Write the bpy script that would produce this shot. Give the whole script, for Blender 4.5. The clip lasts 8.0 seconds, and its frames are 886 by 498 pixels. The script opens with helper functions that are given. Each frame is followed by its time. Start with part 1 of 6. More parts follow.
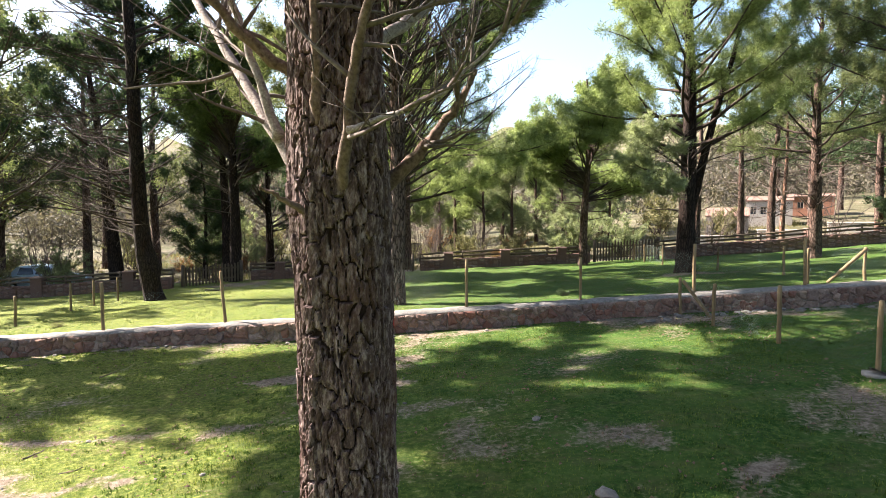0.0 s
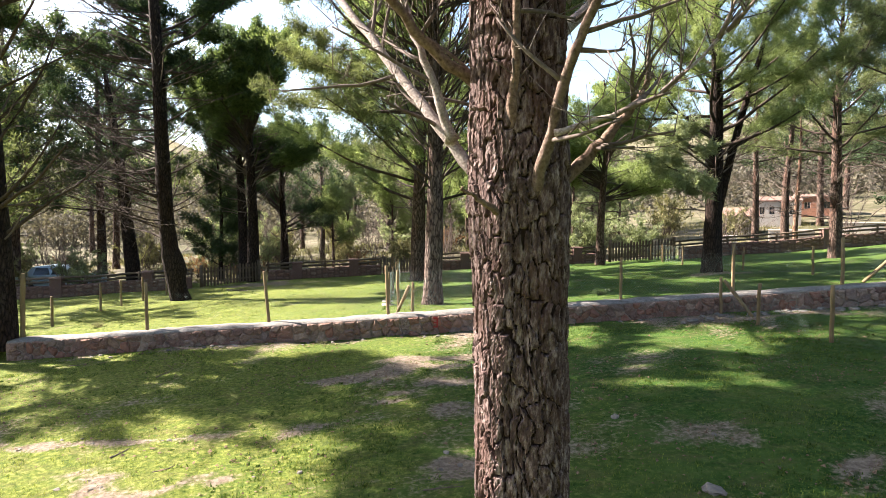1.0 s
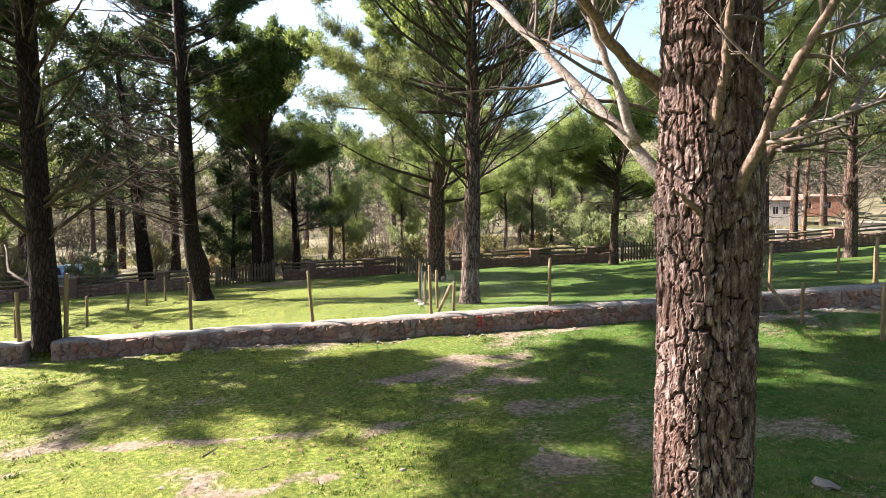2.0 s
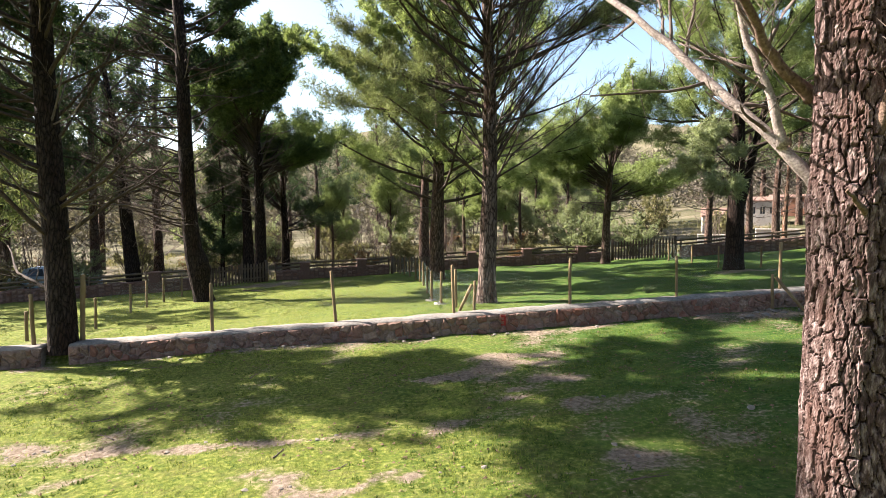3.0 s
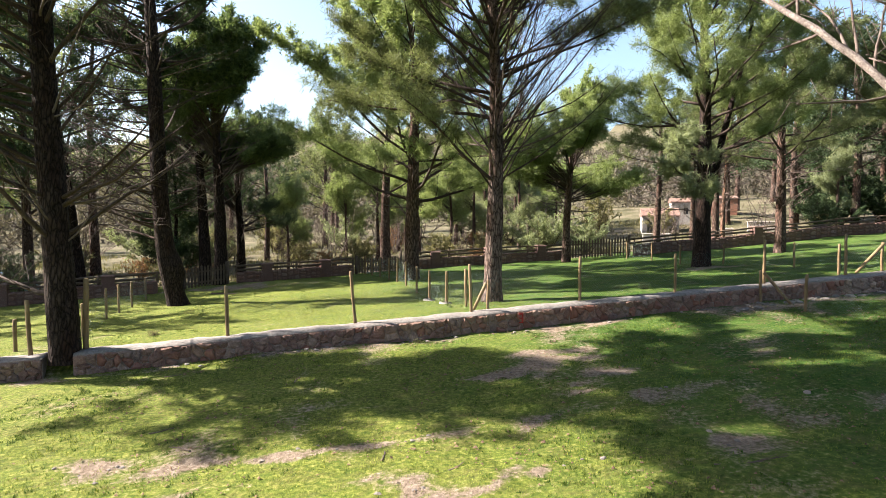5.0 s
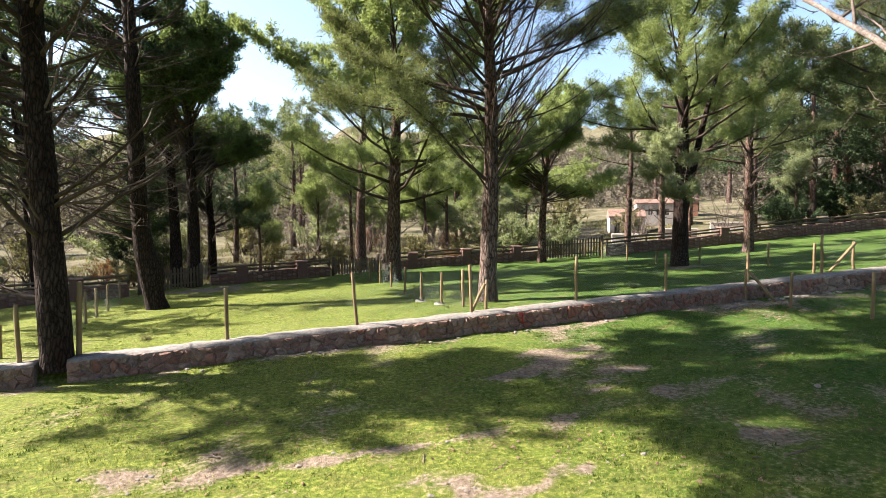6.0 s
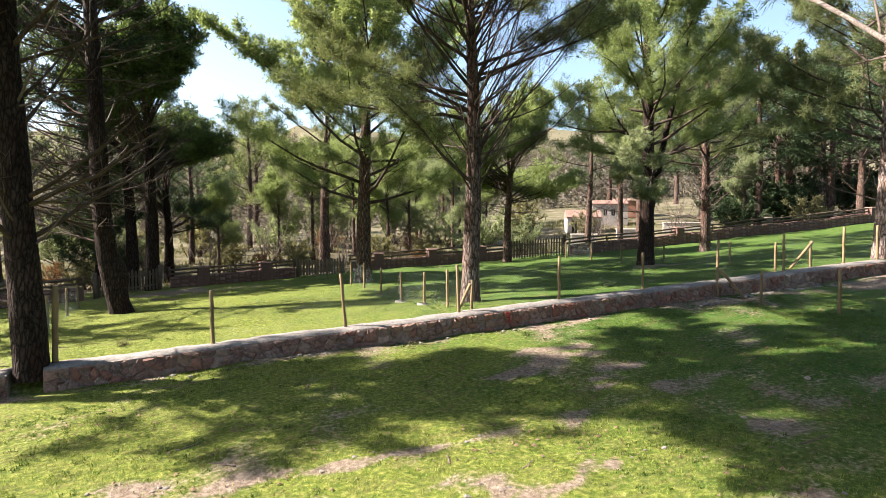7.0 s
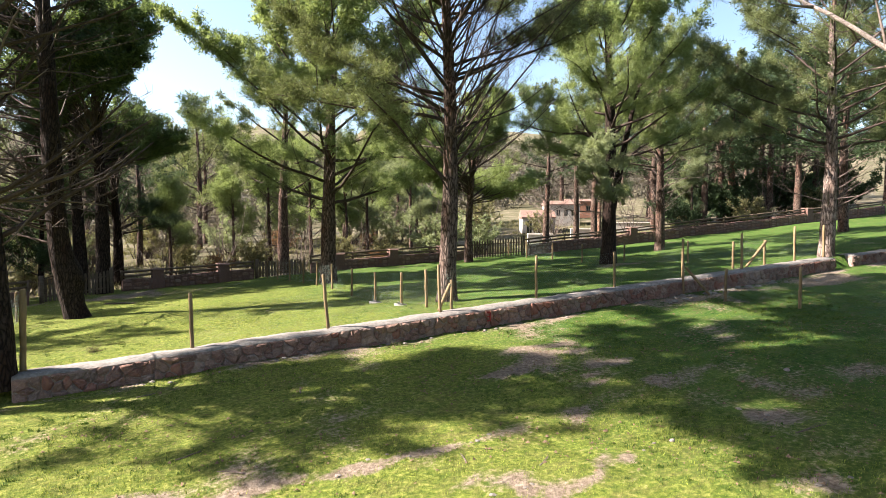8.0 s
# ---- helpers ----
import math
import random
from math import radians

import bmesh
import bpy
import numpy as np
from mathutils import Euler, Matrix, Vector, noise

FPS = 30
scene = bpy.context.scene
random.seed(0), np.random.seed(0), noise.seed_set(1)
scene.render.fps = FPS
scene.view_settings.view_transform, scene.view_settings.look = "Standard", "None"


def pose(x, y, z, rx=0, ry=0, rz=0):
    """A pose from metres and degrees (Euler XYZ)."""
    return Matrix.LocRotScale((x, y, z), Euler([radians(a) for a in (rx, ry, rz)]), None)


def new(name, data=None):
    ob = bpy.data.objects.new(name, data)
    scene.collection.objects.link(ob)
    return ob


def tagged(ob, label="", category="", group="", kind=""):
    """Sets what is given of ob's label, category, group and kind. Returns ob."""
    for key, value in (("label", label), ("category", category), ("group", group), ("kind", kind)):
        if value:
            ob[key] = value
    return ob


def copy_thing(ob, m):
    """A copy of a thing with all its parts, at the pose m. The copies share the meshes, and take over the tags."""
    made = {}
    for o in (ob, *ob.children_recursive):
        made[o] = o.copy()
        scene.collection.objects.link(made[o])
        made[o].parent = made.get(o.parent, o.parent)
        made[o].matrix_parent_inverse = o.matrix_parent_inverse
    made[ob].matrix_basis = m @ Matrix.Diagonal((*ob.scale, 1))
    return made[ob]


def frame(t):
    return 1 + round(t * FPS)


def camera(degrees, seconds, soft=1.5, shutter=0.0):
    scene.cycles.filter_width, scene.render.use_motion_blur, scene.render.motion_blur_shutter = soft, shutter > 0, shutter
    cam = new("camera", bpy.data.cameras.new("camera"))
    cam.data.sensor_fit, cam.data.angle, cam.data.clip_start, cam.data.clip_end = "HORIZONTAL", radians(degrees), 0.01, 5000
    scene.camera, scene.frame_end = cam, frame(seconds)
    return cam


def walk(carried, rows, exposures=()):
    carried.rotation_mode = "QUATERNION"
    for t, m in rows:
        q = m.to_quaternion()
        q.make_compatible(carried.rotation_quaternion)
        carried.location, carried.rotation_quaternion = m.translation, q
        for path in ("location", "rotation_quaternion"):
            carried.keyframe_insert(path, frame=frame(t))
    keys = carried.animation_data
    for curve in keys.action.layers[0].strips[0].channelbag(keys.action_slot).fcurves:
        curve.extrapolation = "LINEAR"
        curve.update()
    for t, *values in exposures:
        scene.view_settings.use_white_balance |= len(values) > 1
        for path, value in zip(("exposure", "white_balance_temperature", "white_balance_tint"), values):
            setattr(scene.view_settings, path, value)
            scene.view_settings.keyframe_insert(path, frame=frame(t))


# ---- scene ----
cam = camera(73.0, 8.0, soft=0.8)
PATH = [
    (0, -0.911, 2.137, 2.199, -2.728, -2.857),
    (0.5, -1.414, 2.126, 2.201, -2.829, -2.861),
    (1, -1.970, 2.114, 2.203, -3.032, -2.858),
    (1.5, -2.560, 2.105, 2.205, -3.403, -2.883),
    (2, -3.165, 2.106, 2.206, -3.825, -2.888),
    (3.5, -4.957, 2.196, 2.206, -8.450, -2.915),
    (4, -5.518, 2.263, 2.205, -10.261, -2.911),
    (4.5, -6.053, 2.350, 2.203, -12.058, -2.921),
    (6, -7.490, 2.725, 2.195, -17.768, -2.824),
    (6.5, -7.914, 2.883, 2.192, -19.968, -2.781),
    (7, -8.312, 3.052, 2.187, -22.556, -2.776),
    (7.5, -8.687, 3.228, 2.183, -25.197, -2.746),
    (8, -9.039, 3.406, 2.178, -27.617, -2.751),
]
walk(cam, [(t, pose(x, y, z, 90 + pitch, 0, yaw)) for t, x, y, z, yaw, pitch in PATH],
     exposures=[(0.0, 2.92), (2.0, 2.85), (3.5, 2.56), (8.0, 2.58)])

# ---- light ----
SUN_DIR = Vector((-0.713, 0.333, 0.616)).normalized()
world = bpy.data.worlds.new("sky")
scene.world = world
world.use_nodes = True
wn = world.node_tree.nodes
wn.clear()
sky = wn.new("ShaderNodeTexSky")
sky.sky_type = "NISHITA"
sky.sun_disc = False
sky.sun_elevation = math.asin(SUN_DIR.z)
sky.sun_rotation = math.atan2(SUN_DIR.x, SUN_DIR.y)
sky.air_density, sky.dust_density, sky.ozone_density = 1.0, 1.7, 0.8
back = wn.new("ShaderNodeBackground")
back.inputs["Strength"].default_value = 0.057
wout = wn.new("ShaderNodeOutputWorld")
world.node_tree.links.new(sky.outputs[0], back.inputs[0])
world.node_tree.links.new(back.outputs[0], wout.inputs[0])
sun = new("sun", bpy.data.lights.new("sun", "SUN"))
sun.data.energy, sun.data.angle, sun.data.color = 5.0, radians(0.6), (1.0, 0.89, 0.79)
sun.rotation_euler = SUN_DIR.to_track_quat("Z", "Y").to_euler()


# ---- materials ----
def material(name):
    m = bpy.data.materials.new(name)
    m.use_nodes = True
    nt = m.node_tree
    return m, nt, nt.nodes["Principled BSDF"]


def ramp(nt, stops, source):
    r = nt.nodes.new("ShaderNodeValToRGB")
    els = r.color_ramp.elements
    while len(els) < len(stops):
        els.new(0.5)
    for e, (p, c) in zip(els, stops):
        e.position, e.color = p, (*c, 1)
    nt.links.new(source, r.inputs[0])
    return r.outputs[0]


def coords(nt, kind="Object", scale=(1, 1, 1)):
    tc = nt.nodes.new("ShaderNodeTexCoord")
    mp = nt.nodes.new("ShaderNodeMapping")
    mp.inputs["Scale"].default_value = scale
    nt.links.new(tc.outputs[kind], mp.inputs[0])
    return mp.outputs[0]


def world_coords(nt, scale=(1, 1, 1)):
    g = nt.nodes.new("ShaderNodeNewGeometry")
    mp = nt.nodes.new("ShaderNodeMapping")
    mp.inputs["Scale"].default_value = scale
    nt.links.new(g.outputs["Position"], mp.inputs[0])
    return mp.outputs[0]


def noise_tex(nt, vec, scale, detail=4.0, rough=0.55):
    n = nt.nodes.new("ShaderNodeTexNoise")
    n.inputs["Scale"].default_value = scale
    n.inputs["Detail"].default_value = detail
    n.inputs["Roughness"].default_value = rough
    nt.links.new(vec, n.inputs["Vector"])
    return n.outputs["Fac"]


def mix(nt, fac, a, b, mode="MIX"):
    m = nt.nodes.new("ShaderNodeMix")
    m.data_type, m.blend_type = "RGBA", mode
    for key, v in (("Factor", fac), ("A", a), ("B", b)):
        s = [i for i in m.inputs if i.name == key and (i.type == "RGBA" if key != "Factor" else i.type == "VALUE")][0]
        if hasattr(v, "is_output"):
            nt.links.new(v, s)
        else:
            s.default_value = v if key == "Factor" else (*v, 1)
    return [o for o in m.outputs if o.type == "RGBA"][0]


def bump(nt, bsdf, height, strength, distance):
    b = nt.nodes.new("ShaderNodeBump")
    b.inputs["Strength"].default_value = strength
    b.inputs["Distance"].default_value = distance
    nt.links.new(height, b.inputs["Height"])
    nt.links.new(b.outputs[0], bsdf.inputs["Normal"])


def random_value(nt, island=False):
    if island:
        return nt.nodes.new("ShaderNodeNewGeometry").outputs["Random Per Island"]
    return nt.nodes.new("ShaderNodeObjectInfo").outputs["Random"]


def mat_bark(name, dark, mid, light, red, scale=1.0):
    m, nt, b = material(name)
    v = coords(nt, "Object", (scale, scale, scale * 0.28))
    vor = nt.nodes.new("ShaderNodeTexVoronoi")
    vor.feature = "DISTANCE_TO_EDGE"
    vor.inputs["Scale"].default_value = 13.0
    warp = noise_tex(nt, coords(nt, "Object", (1, 1, 0.5)), 9.0, 3)
    addv = nt.nodes.new("ShaderNodeVectorMath")
    addv.operation = "ADD"
    sc = nt.nodes.new("ShaderNodeVectorMath")
    sc.operation = "SCALE"
    comb = nt.nodes.new("ShaderNodeCombineXYZ")
    for i in range(3):
        nt.links.new(warp, comb.inputs[i])
    nt.links.new(comb.outputs[0], sc.inputs[0])
    sc.inputs["Scale"].default_value = 0.12
    nt.links.new(v, addv.inputs[0])
    nt.links.new(sc.outputs[0], addv.inputs[1])
    nt.links.new(addv.outputs[0], vor.inputs["Vector"])
    plates = ramp(nt, [(0.0, (0, 0, 0)), (0.10, (0.55, 0.55, 0.55)), (0.35, (1, 1, 1))], vor.outputs["Distance"])
    n1 = noise_tex(nt, coords(nt, "Object", (1, 1, 0.3)), 22.0 * scale, 6, 0.65)
    n2 = noise_tex(nt, coords(nt, "Object", (1, 1, 0.4)), 2.3, 3)
    tone = ramp(nt, [(0.3, mid), (0.62, light)], n1)
    tone = mix(nt, ramp(nt, [(0.45, (0, 0, 0)), (0.68, (1, 1, 1))], n2), tone, red)
    col = mix(nt, plates, dark, tone)
    nt.links.new(col, b.inputs["Base Color"])
    b.inputs["Roughness"].default_value = 0.9
    b.inputs["Specular IOR Level"].default_value = 0.1
    h = mix(nt, 0.35, plates, n1)
    bump(nt, b, h, 0.9, 0.03)
    return m


def sunlit_turf(nt):
    """Where sunlit colour is painted on the turf: 1 in the open west of the meadow, 0 elsewhere, with a ragged edge."""
    v = world_coords(nt)
    xyz = nt.nodes.new("ShaderNodeSeparateXYZ")
    nt.links.new(v, xyz.inputs[0])
    along_x = nt.nodes.new("ShaderNodeMapRange")
    along_x.inputs["From Min"].default_value, along_x.inputs["From Max"].default_value = 2.0, -7.0
    nt.links.new(xyz.outputs[0], along_x.inputs["Value"])
    along_y = nt.nodes.new("ShaderNodeMapRange")
    along_y.inputs["From Min"].default_value, along_y.inputs["From Max"].default_value = 15.5, 10.5
    along_y.inputs["To Min"].default_value = 0.75
    nt.links.new(xyz.outputs[1], along_y.inputs["Value"])
    both = nt.nodes.new("ShaderNodeMath")
    both.operation = "MULTIPLY_ADD"
    nt.links.new(along_x.outputs[0], both.inputs[0])
    nt.links.new(along_y.outputs[0], both.inputs[1])
    n = noise_tex(nt, v, 0.8, 4, 0.6)
    shift = nt.nodes.new("ShaderNodeMath")
    shift.operation = "MULTIPLY_ADD"
    shift.inputs[1].default_value, shift.inputs[2].default_value = 0.9, -0.42
    nt.links.new(n, shift.inputs[0])
    nt.links.new(shift.outputs[0], both.inputs[2])
    return ramp(nt, [(0.15, (0, 0, 0)), (0.75, (1, 1, 1))], both.outputs[0])


def mat_foliage(name, a, c, trans=0.35, dry=None):
    m, nt, b = material(name)
    r = random_value(nt, True)
    n = noise_tex(nt, world_coords(nt), 0.9, 2)
    col = ramp(nt, [(0.0, a), (1.0, c)], r)
    col = mix(nt, ramp(nt, [(0.4, (0, 0, 0)), (0.7, (0.5, 0.5, 0.5))], n), col, tuple(0.6 * v for v in a))
    # dry: lighter, yellower ends for turf painted as sunlit
    if dry:
        col = mix(nt, sunlit_turf(nt), col, ramp(nt, [(0.0, dry[0]), (1.0, dry[1])], r))
    nt.links.new(col, b.inputs["Base Color"])
    b.inputs["Roughness"].default_value = 0.75
    b.inputs["Specular IOR Level"].default_value = 0.12
    tr = nt.nodes.new("ShaderNodeBsdfTranslucent")
    tcol = mix(nt, 1.0, col, (1.0, 1.0, 0.68), "MULTIPLY")
    nt.links.new(tcol, tr.inputs[0])
    ms = nt.nodes.new("ShaderNodeMixShader")
    ms.inputs[0].default_value = trans
    nt.links.new(b.outputs[0], ms.inputs[1])
    nt.links.new(tr.outputs[0], ms.inputs[2])
    nt.links.new(ms.outputs[0], nt.nodes["Material Output"].inputs[0])
    return m


def mat_simple(name, a, c, scale, rough=0.85, bump_d=0.004, stretch=(1, 1, 1), rnd=0.25, metal=0.0, kind="Object"):
    m, nt, b = material(name)
    n = noise_tex(nt, coords(nt, kind, stretch), scale, 6, 0.6)
    n2 = noise_tex(nt, coords(nt, kind, stretch), scale * 0.17, 3)
    col = ramp(nt, [(0.3, a), (0.7, c)], n)
    col = mix(nt, ramp(nt, [(0.4, (0, 0, 0)), (0.7, (0.45, 0.45, 0.45))], n2), col, tuple(0.55 * v for v in a))
    r = random_value(nt)
    col = mix(nt, ramp(nt, [(0.0, (rnd, rnd, rnd)), (1.0, (0, 0, 0))], r), col, tuple(0.45 * v for v in a))
    nt.links.new(col, b.inputs["Base Color"])
    b.inputs["Roughness"].default_value = rough
    b.inputs["Specular IOR Level"].default_value = 0.15
    b.inputs["Metallic"].default_value = metal
    bump(nt, b, n, 0.6, bump_d)
    return m


BARK = mat_bark("bark", (0.015, 0.009, 0.007), (0.063, 0.040, 0.031), (0.185, 0.133, 0.111), (0.089, 0.044, 0.030), 1.0)
# dark trunks' bark; the shade they stand in is put into the colour
BARK_DARK_SHADED = mat_bark("bark_dark_shaded", (0.005, 0.0035, 0.003), (0.019, 0.0125, 0.0105), (0.054, 0.039, 0.033), (0.028, 0.015, 0.011), 1.2)
BARK_RED = mat_bark("bark_red", (0.030, 0.015, 0.010), (0.141, 0.078, 0.052), (0.252, 0.170, 0.126), (0.163, 0.074, 0.044), 0.7)
BARK_MID = mat_bark("bark_mid", (0.014, 0.009, 0.007), (0.070, 0.048, 0.040), (0.205, 0.158, 0.138), (0.095, 0.052, 0.038), 0.9)
BARK_GREY = mat_bark("bark_grey", (0.037, 0.025, 0.021), (0.141, 0.100, 0.085), (0.311, 0.252, 0.226), (0.163, 0.104, 0.081), 0.8)
TWIG = mat_simple("dead_wood", (0.074, 0.056, 0.049), (0.178, 0.141, 0.124), 30, 0.9, 0.004, (1, 1, 1))
TWIG_DARK = mat_simple("live_wood", (0.030, 0.021, 0.018), (0.089, 0.065, 0.055), 24, 0.9, 0.004, (1, 1, 1))
NEEDLE = mat_foliage("needles", (0.076, 0.092, 0.038), (0.205, 0.235, 0.118), 0.42)
# dark green needles; in the east wood they also stand in for shade
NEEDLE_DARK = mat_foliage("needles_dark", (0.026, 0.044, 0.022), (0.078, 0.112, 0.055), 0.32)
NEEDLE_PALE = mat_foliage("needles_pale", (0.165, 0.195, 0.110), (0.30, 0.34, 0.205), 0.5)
# young pines' own light green, and sunlight put into three big crowns' colour
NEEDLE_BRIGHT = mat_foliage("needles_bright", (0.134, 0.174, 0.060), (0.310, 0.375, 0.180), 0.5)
NEEDLE_GREEN = mat_foliage("needles_green", (0.056, 0.088, 0.036), (0.180, 0.232, 0.094), 0.4)
LIMB_PALE = mat_simple("pale_limb_bark", (0.12, 0.09, 0.082), (0.44, 0.375, 0.35), 70, 0.9, 0.012, (1, 1, 1), 0.1)
LIMB_BROWN = mat_simple("brown_limb_bark", (0.063, 0.037, 0.027), (0.229, 0.159, 0.122), 42, 0.9, 0.02, (1, 1, 1), 0.1)
LIMB_ORANGE = mat_simple("warm_limb_bark", (0.060, 0.038, 0.030), (0.215, 0.155, 0.125), 42, 0.9, 0.02, (1, 1, 1), 0.1)
SCRUB = mat_foliage("scrub_leaves", (0.11, 0.115, 0.06), (0.26, 0.235, 0.125), 0.35)
SCRUB_RED = mat_foliage("russet_scrub", (0.14, 0.075, 0.04), (0.28, 0.16, 0.08), 0.3)
# the second pair colours turf as sunlit, lighter and yellower than the first
GRASS = mat_foliage("grass_blades", (0.016, 0.054, 0.005), (0.178, 0.212, 0.042), 0.3, ((0.042, 0.078, 0.011), (0.245, 0.275, 0.056)))
DRY_GRASS = mat_foliage("dry_grass", (0.085, 0.095, 0.040), (0.26, 0.225, 0.125), 0.35)
POST = mat_simple("post_wood", (0.148, 0.100, 0.056), (0.296, 0.218, 0.122), 14, 0.8, 0.004, (1, 1, 0.15), 0.45)
RAIL = mat_simple("rail_wood", (0.074, 0.056, 0.041), (0.163, 0.126, 0.096), 14, 0.85, 0.004, (0.2, 1, 1), 0.3)
def mat_stone(name, hues, island=False):
    m, nt, b = material(name)
    v = world_coords(nt)
    n = noise_tex(nt, v, 14.0, 6, 0.65)
    n2 = noise_tex(nt, v, 60.0, 4, 0.7)
    r = random_value(nt, island)
    base = ramp(nt, [(i / (len(hues) - 1), h) for i, h in enumerate(hues)], r)
    col = mix(nt, ramp(nt, [(0.3, (0.75, 0.75, 0.75)), (0.6, (0, 0, 0))], n), base, (0.10, 0.07, 0.06))
    col = mix(nt, ramp(nt, [(0.55, (0, 0, 0)), (0.75, (0.45, 0.45, 0.45))], n2), col, (0.55, 0.48, 0.43))
    nt.links.new(col, b.inputs["Base Color"])
    b.inputs["Roughness"].default_value = 0.92
    b.inputs["Specular IOR Level"].default_value = 0.15
    bump(nt, b, mix(nt, 0.45, n, n2), 1.0, 0.035)
    return m


HUES = [tuple(k * c for k, c in zip((0.672, 0.584, 0.576), h)) for h in ((0.272, 0.160, 0.124), (0.384, 0.280, 0.224), (0.296, 0.160, 0.120), (0.448, 0.368, 0.304), (0.232, 0.152, 0.132), (0.360, 0.240, 0.188), (0.296, 0.240, 0.216), (0.400, 0.312, 0.264))]
STONE = mat_stone("wall_stone", HUES)
STONE_FAR = mat_stone("far_stone", [tuple(0.8 * c for c in h) for h in HUES], True)
STONE_RED = mat_simple("red_stone", (0.192, 0.081, 0.059), (0.311, 0.178, 0.141), 9, 0.9, 0.012, (1, 1, 1), 0.5)
MORTAR = mat_simple("mortar", (0.165, 0.128, 0.112), (0.30, 0.245, 0.215), 34, 0.95, 0.03, (1, 1, 1), 0.1)
CAP = mat_simple("mortar_cap", (0.115, 0.104, 0.096), (0.255, 0.238, 0.222), 15, 0.95, 0.020, (1, 1, 1), 0.05)
CONCRETE = mat_simple("concrete", (0.20, 0.19, 0.175), (0.30, 0.29, 0.275), 16, 0.95, 0.006)
ROCK = mat_simple("pale_rock", (0.13, 0.115, 0.10), (0.27, 0.245, 0.225), 14, 0.9, 0.010, (1, 1, 1), 0.6)
RED_PAINT = mat_simple("red_paint", (0.20, 0.022, 0.020), (0.30, 0.040, 0.034), 30, 0.8, 0.002)


def mat_wire():
    m, nt, b = material("fence_wire")
    b.inputs["Base Color"].default_value = (0.20, 0.30, 0.27, 1)
    n = noise_tex(nt, world_coords(nt), 6.0, 2)
    nt.links.new(ramp(nt, [(0.3, (0.07, 0.12, 0.105)), (0.7, (0.17, 0.21, 0.19))], n), b.inputs["Base Color"])
    b.inputs["Roughness"].default_value = 0.5
    return m


WIRE = mat_wire()


def mat_ground():
    m, nt, b = material("turf_and_soil")
    att = nt.nodes.new("ShaderNodeAttribute")
    att.attribute_name = "soil"
    v = world_coords(nt)
    n1 = noise_tex(nt, v, 1.3, 5, 0.6)
    n2 = noise_tex(nt, v, 14.0, 6, 0.65)
    n3 = noise_tex(nt, v, 70.0, 4, 0.7)
    g = ramp(nt, [(0.30, (0.009, 0.036, 0.004)), (0.52, (0.031, 0.072, 0.011)), (0.70, (0.108, 0.138, 0.036))], n2)
    g = mix(nt, ramp(nt, [(0.42, (0, 0, 0)), (0.66, (0.6, 0.6, 0.6))], n1), g, (0.070, 0.118, 0.024))
    # this ramp paints the sunlit part of the turf
    dry = ramp(nt, [(0.30, (0.030, 0.058, 0.008)), (0.52, (0.105, 0.130, 0.022)), (0.70, (0.240, 0.240, 0.064))], n2)
    g = mix(nt, sunlit_turf(nt), g, dry)
    s = ramp(nt, [(0.28, (0.088, 0.060, 0.044)), (0.5, (0.165, 0.130, 0.100)), (0.72, (0.29, 0.24, 0.195))], n2)
    s = mix(nt, ramp(nt, [(0.45, (0, 0, 0)), (0.75, (0.5, 0.5, 0.5))], n3), s, (0.14, 0.100, 0.072))
    n5 = noise_tex(nt, coords(nt, "Object", (1, 1.7, 1)), 2.6, 7, 0.72)
    g = mix(nt, ramp(nt, [(0.47, (0, 0, 0)), (0.68, (0.45, 0.45, 0.45))], n5), g, (0.115, 0.088, 0.042))
    edge = nt.nodes.new("ShaderNodeMath")
    edge.operation = "MULTIPLY_ADD"
    edge.inputs[1].default_value, edge.inputs[2].default_value = 0.7, -0.35
    nt.links.new(n2, edge.inputs[0])
    sm = nt.nodes.new("ShaderNodeMath")
    sm.operation = "ADD"
    nt.links.new(att.outputs["Fac"], sm.inputs[0])
    nt.links.new(edge.outputs[0], sm.inputs[1])
    fac = ramp(nt, [(0.34, (0, 0, 0)), (0.56, (1, 1, 1))], sm.outputs[0])
    geo = nt.nodes.new("ShaderNodeSeparateXYZ")
    nt.links.new(v, geo.inputs[0])
    dist = nt.nodes.new("ShaderNodeMapRange")
    dist.inputs["From Min"].default_value, dist.inputs["From Max"].default_value = 34.5, 44.0
    nt.links.new(geo.outputs[1], dist.inputs["Value"])
    n4 = noise_tex(nt, v, 0.35, 6, 0.7)
    scrub = ramp(nt, [(0.35, (0.045, 0.050, 0.022)), (0.5, (0.100, 0.090, 0.055)), (0.68, (0.185, 0.155, 0.118))], n4)
    scrub = mix(nt, ramp(nt, [(0.35, (0.5, 0.5, 0.5)), (0.6, (0, 0, 0))], n2), scrub, (0.06, 0.055, 0.03))
    land = mix(nt, dist.outputs[0], mix(nt, fac, g, s), scrub)
    nt.links.new(land, b.inputs["Base Color"])
    b.inputs["Roughness"].default_value = 0.95
    b.inputs["Specular IOR Level"].default_value = 0.1
    bump(nt, b, mix(nt, 0.4, n2, n3), 1.0, 0.06)
    return m


GROUND = mat_ground()


# ---- mesh helpers ----
class Geo:
    def __init__(self):
        self.v, self.f = [], []

    def mesh(self, name, mat, smooth=True):
        me = bpy.data.meshes.new(name)
        me.from_pydata(self.v, [], self.f)
        me.materials.append(mat)
        if smooth:
            me.shade_smooth()
        return me


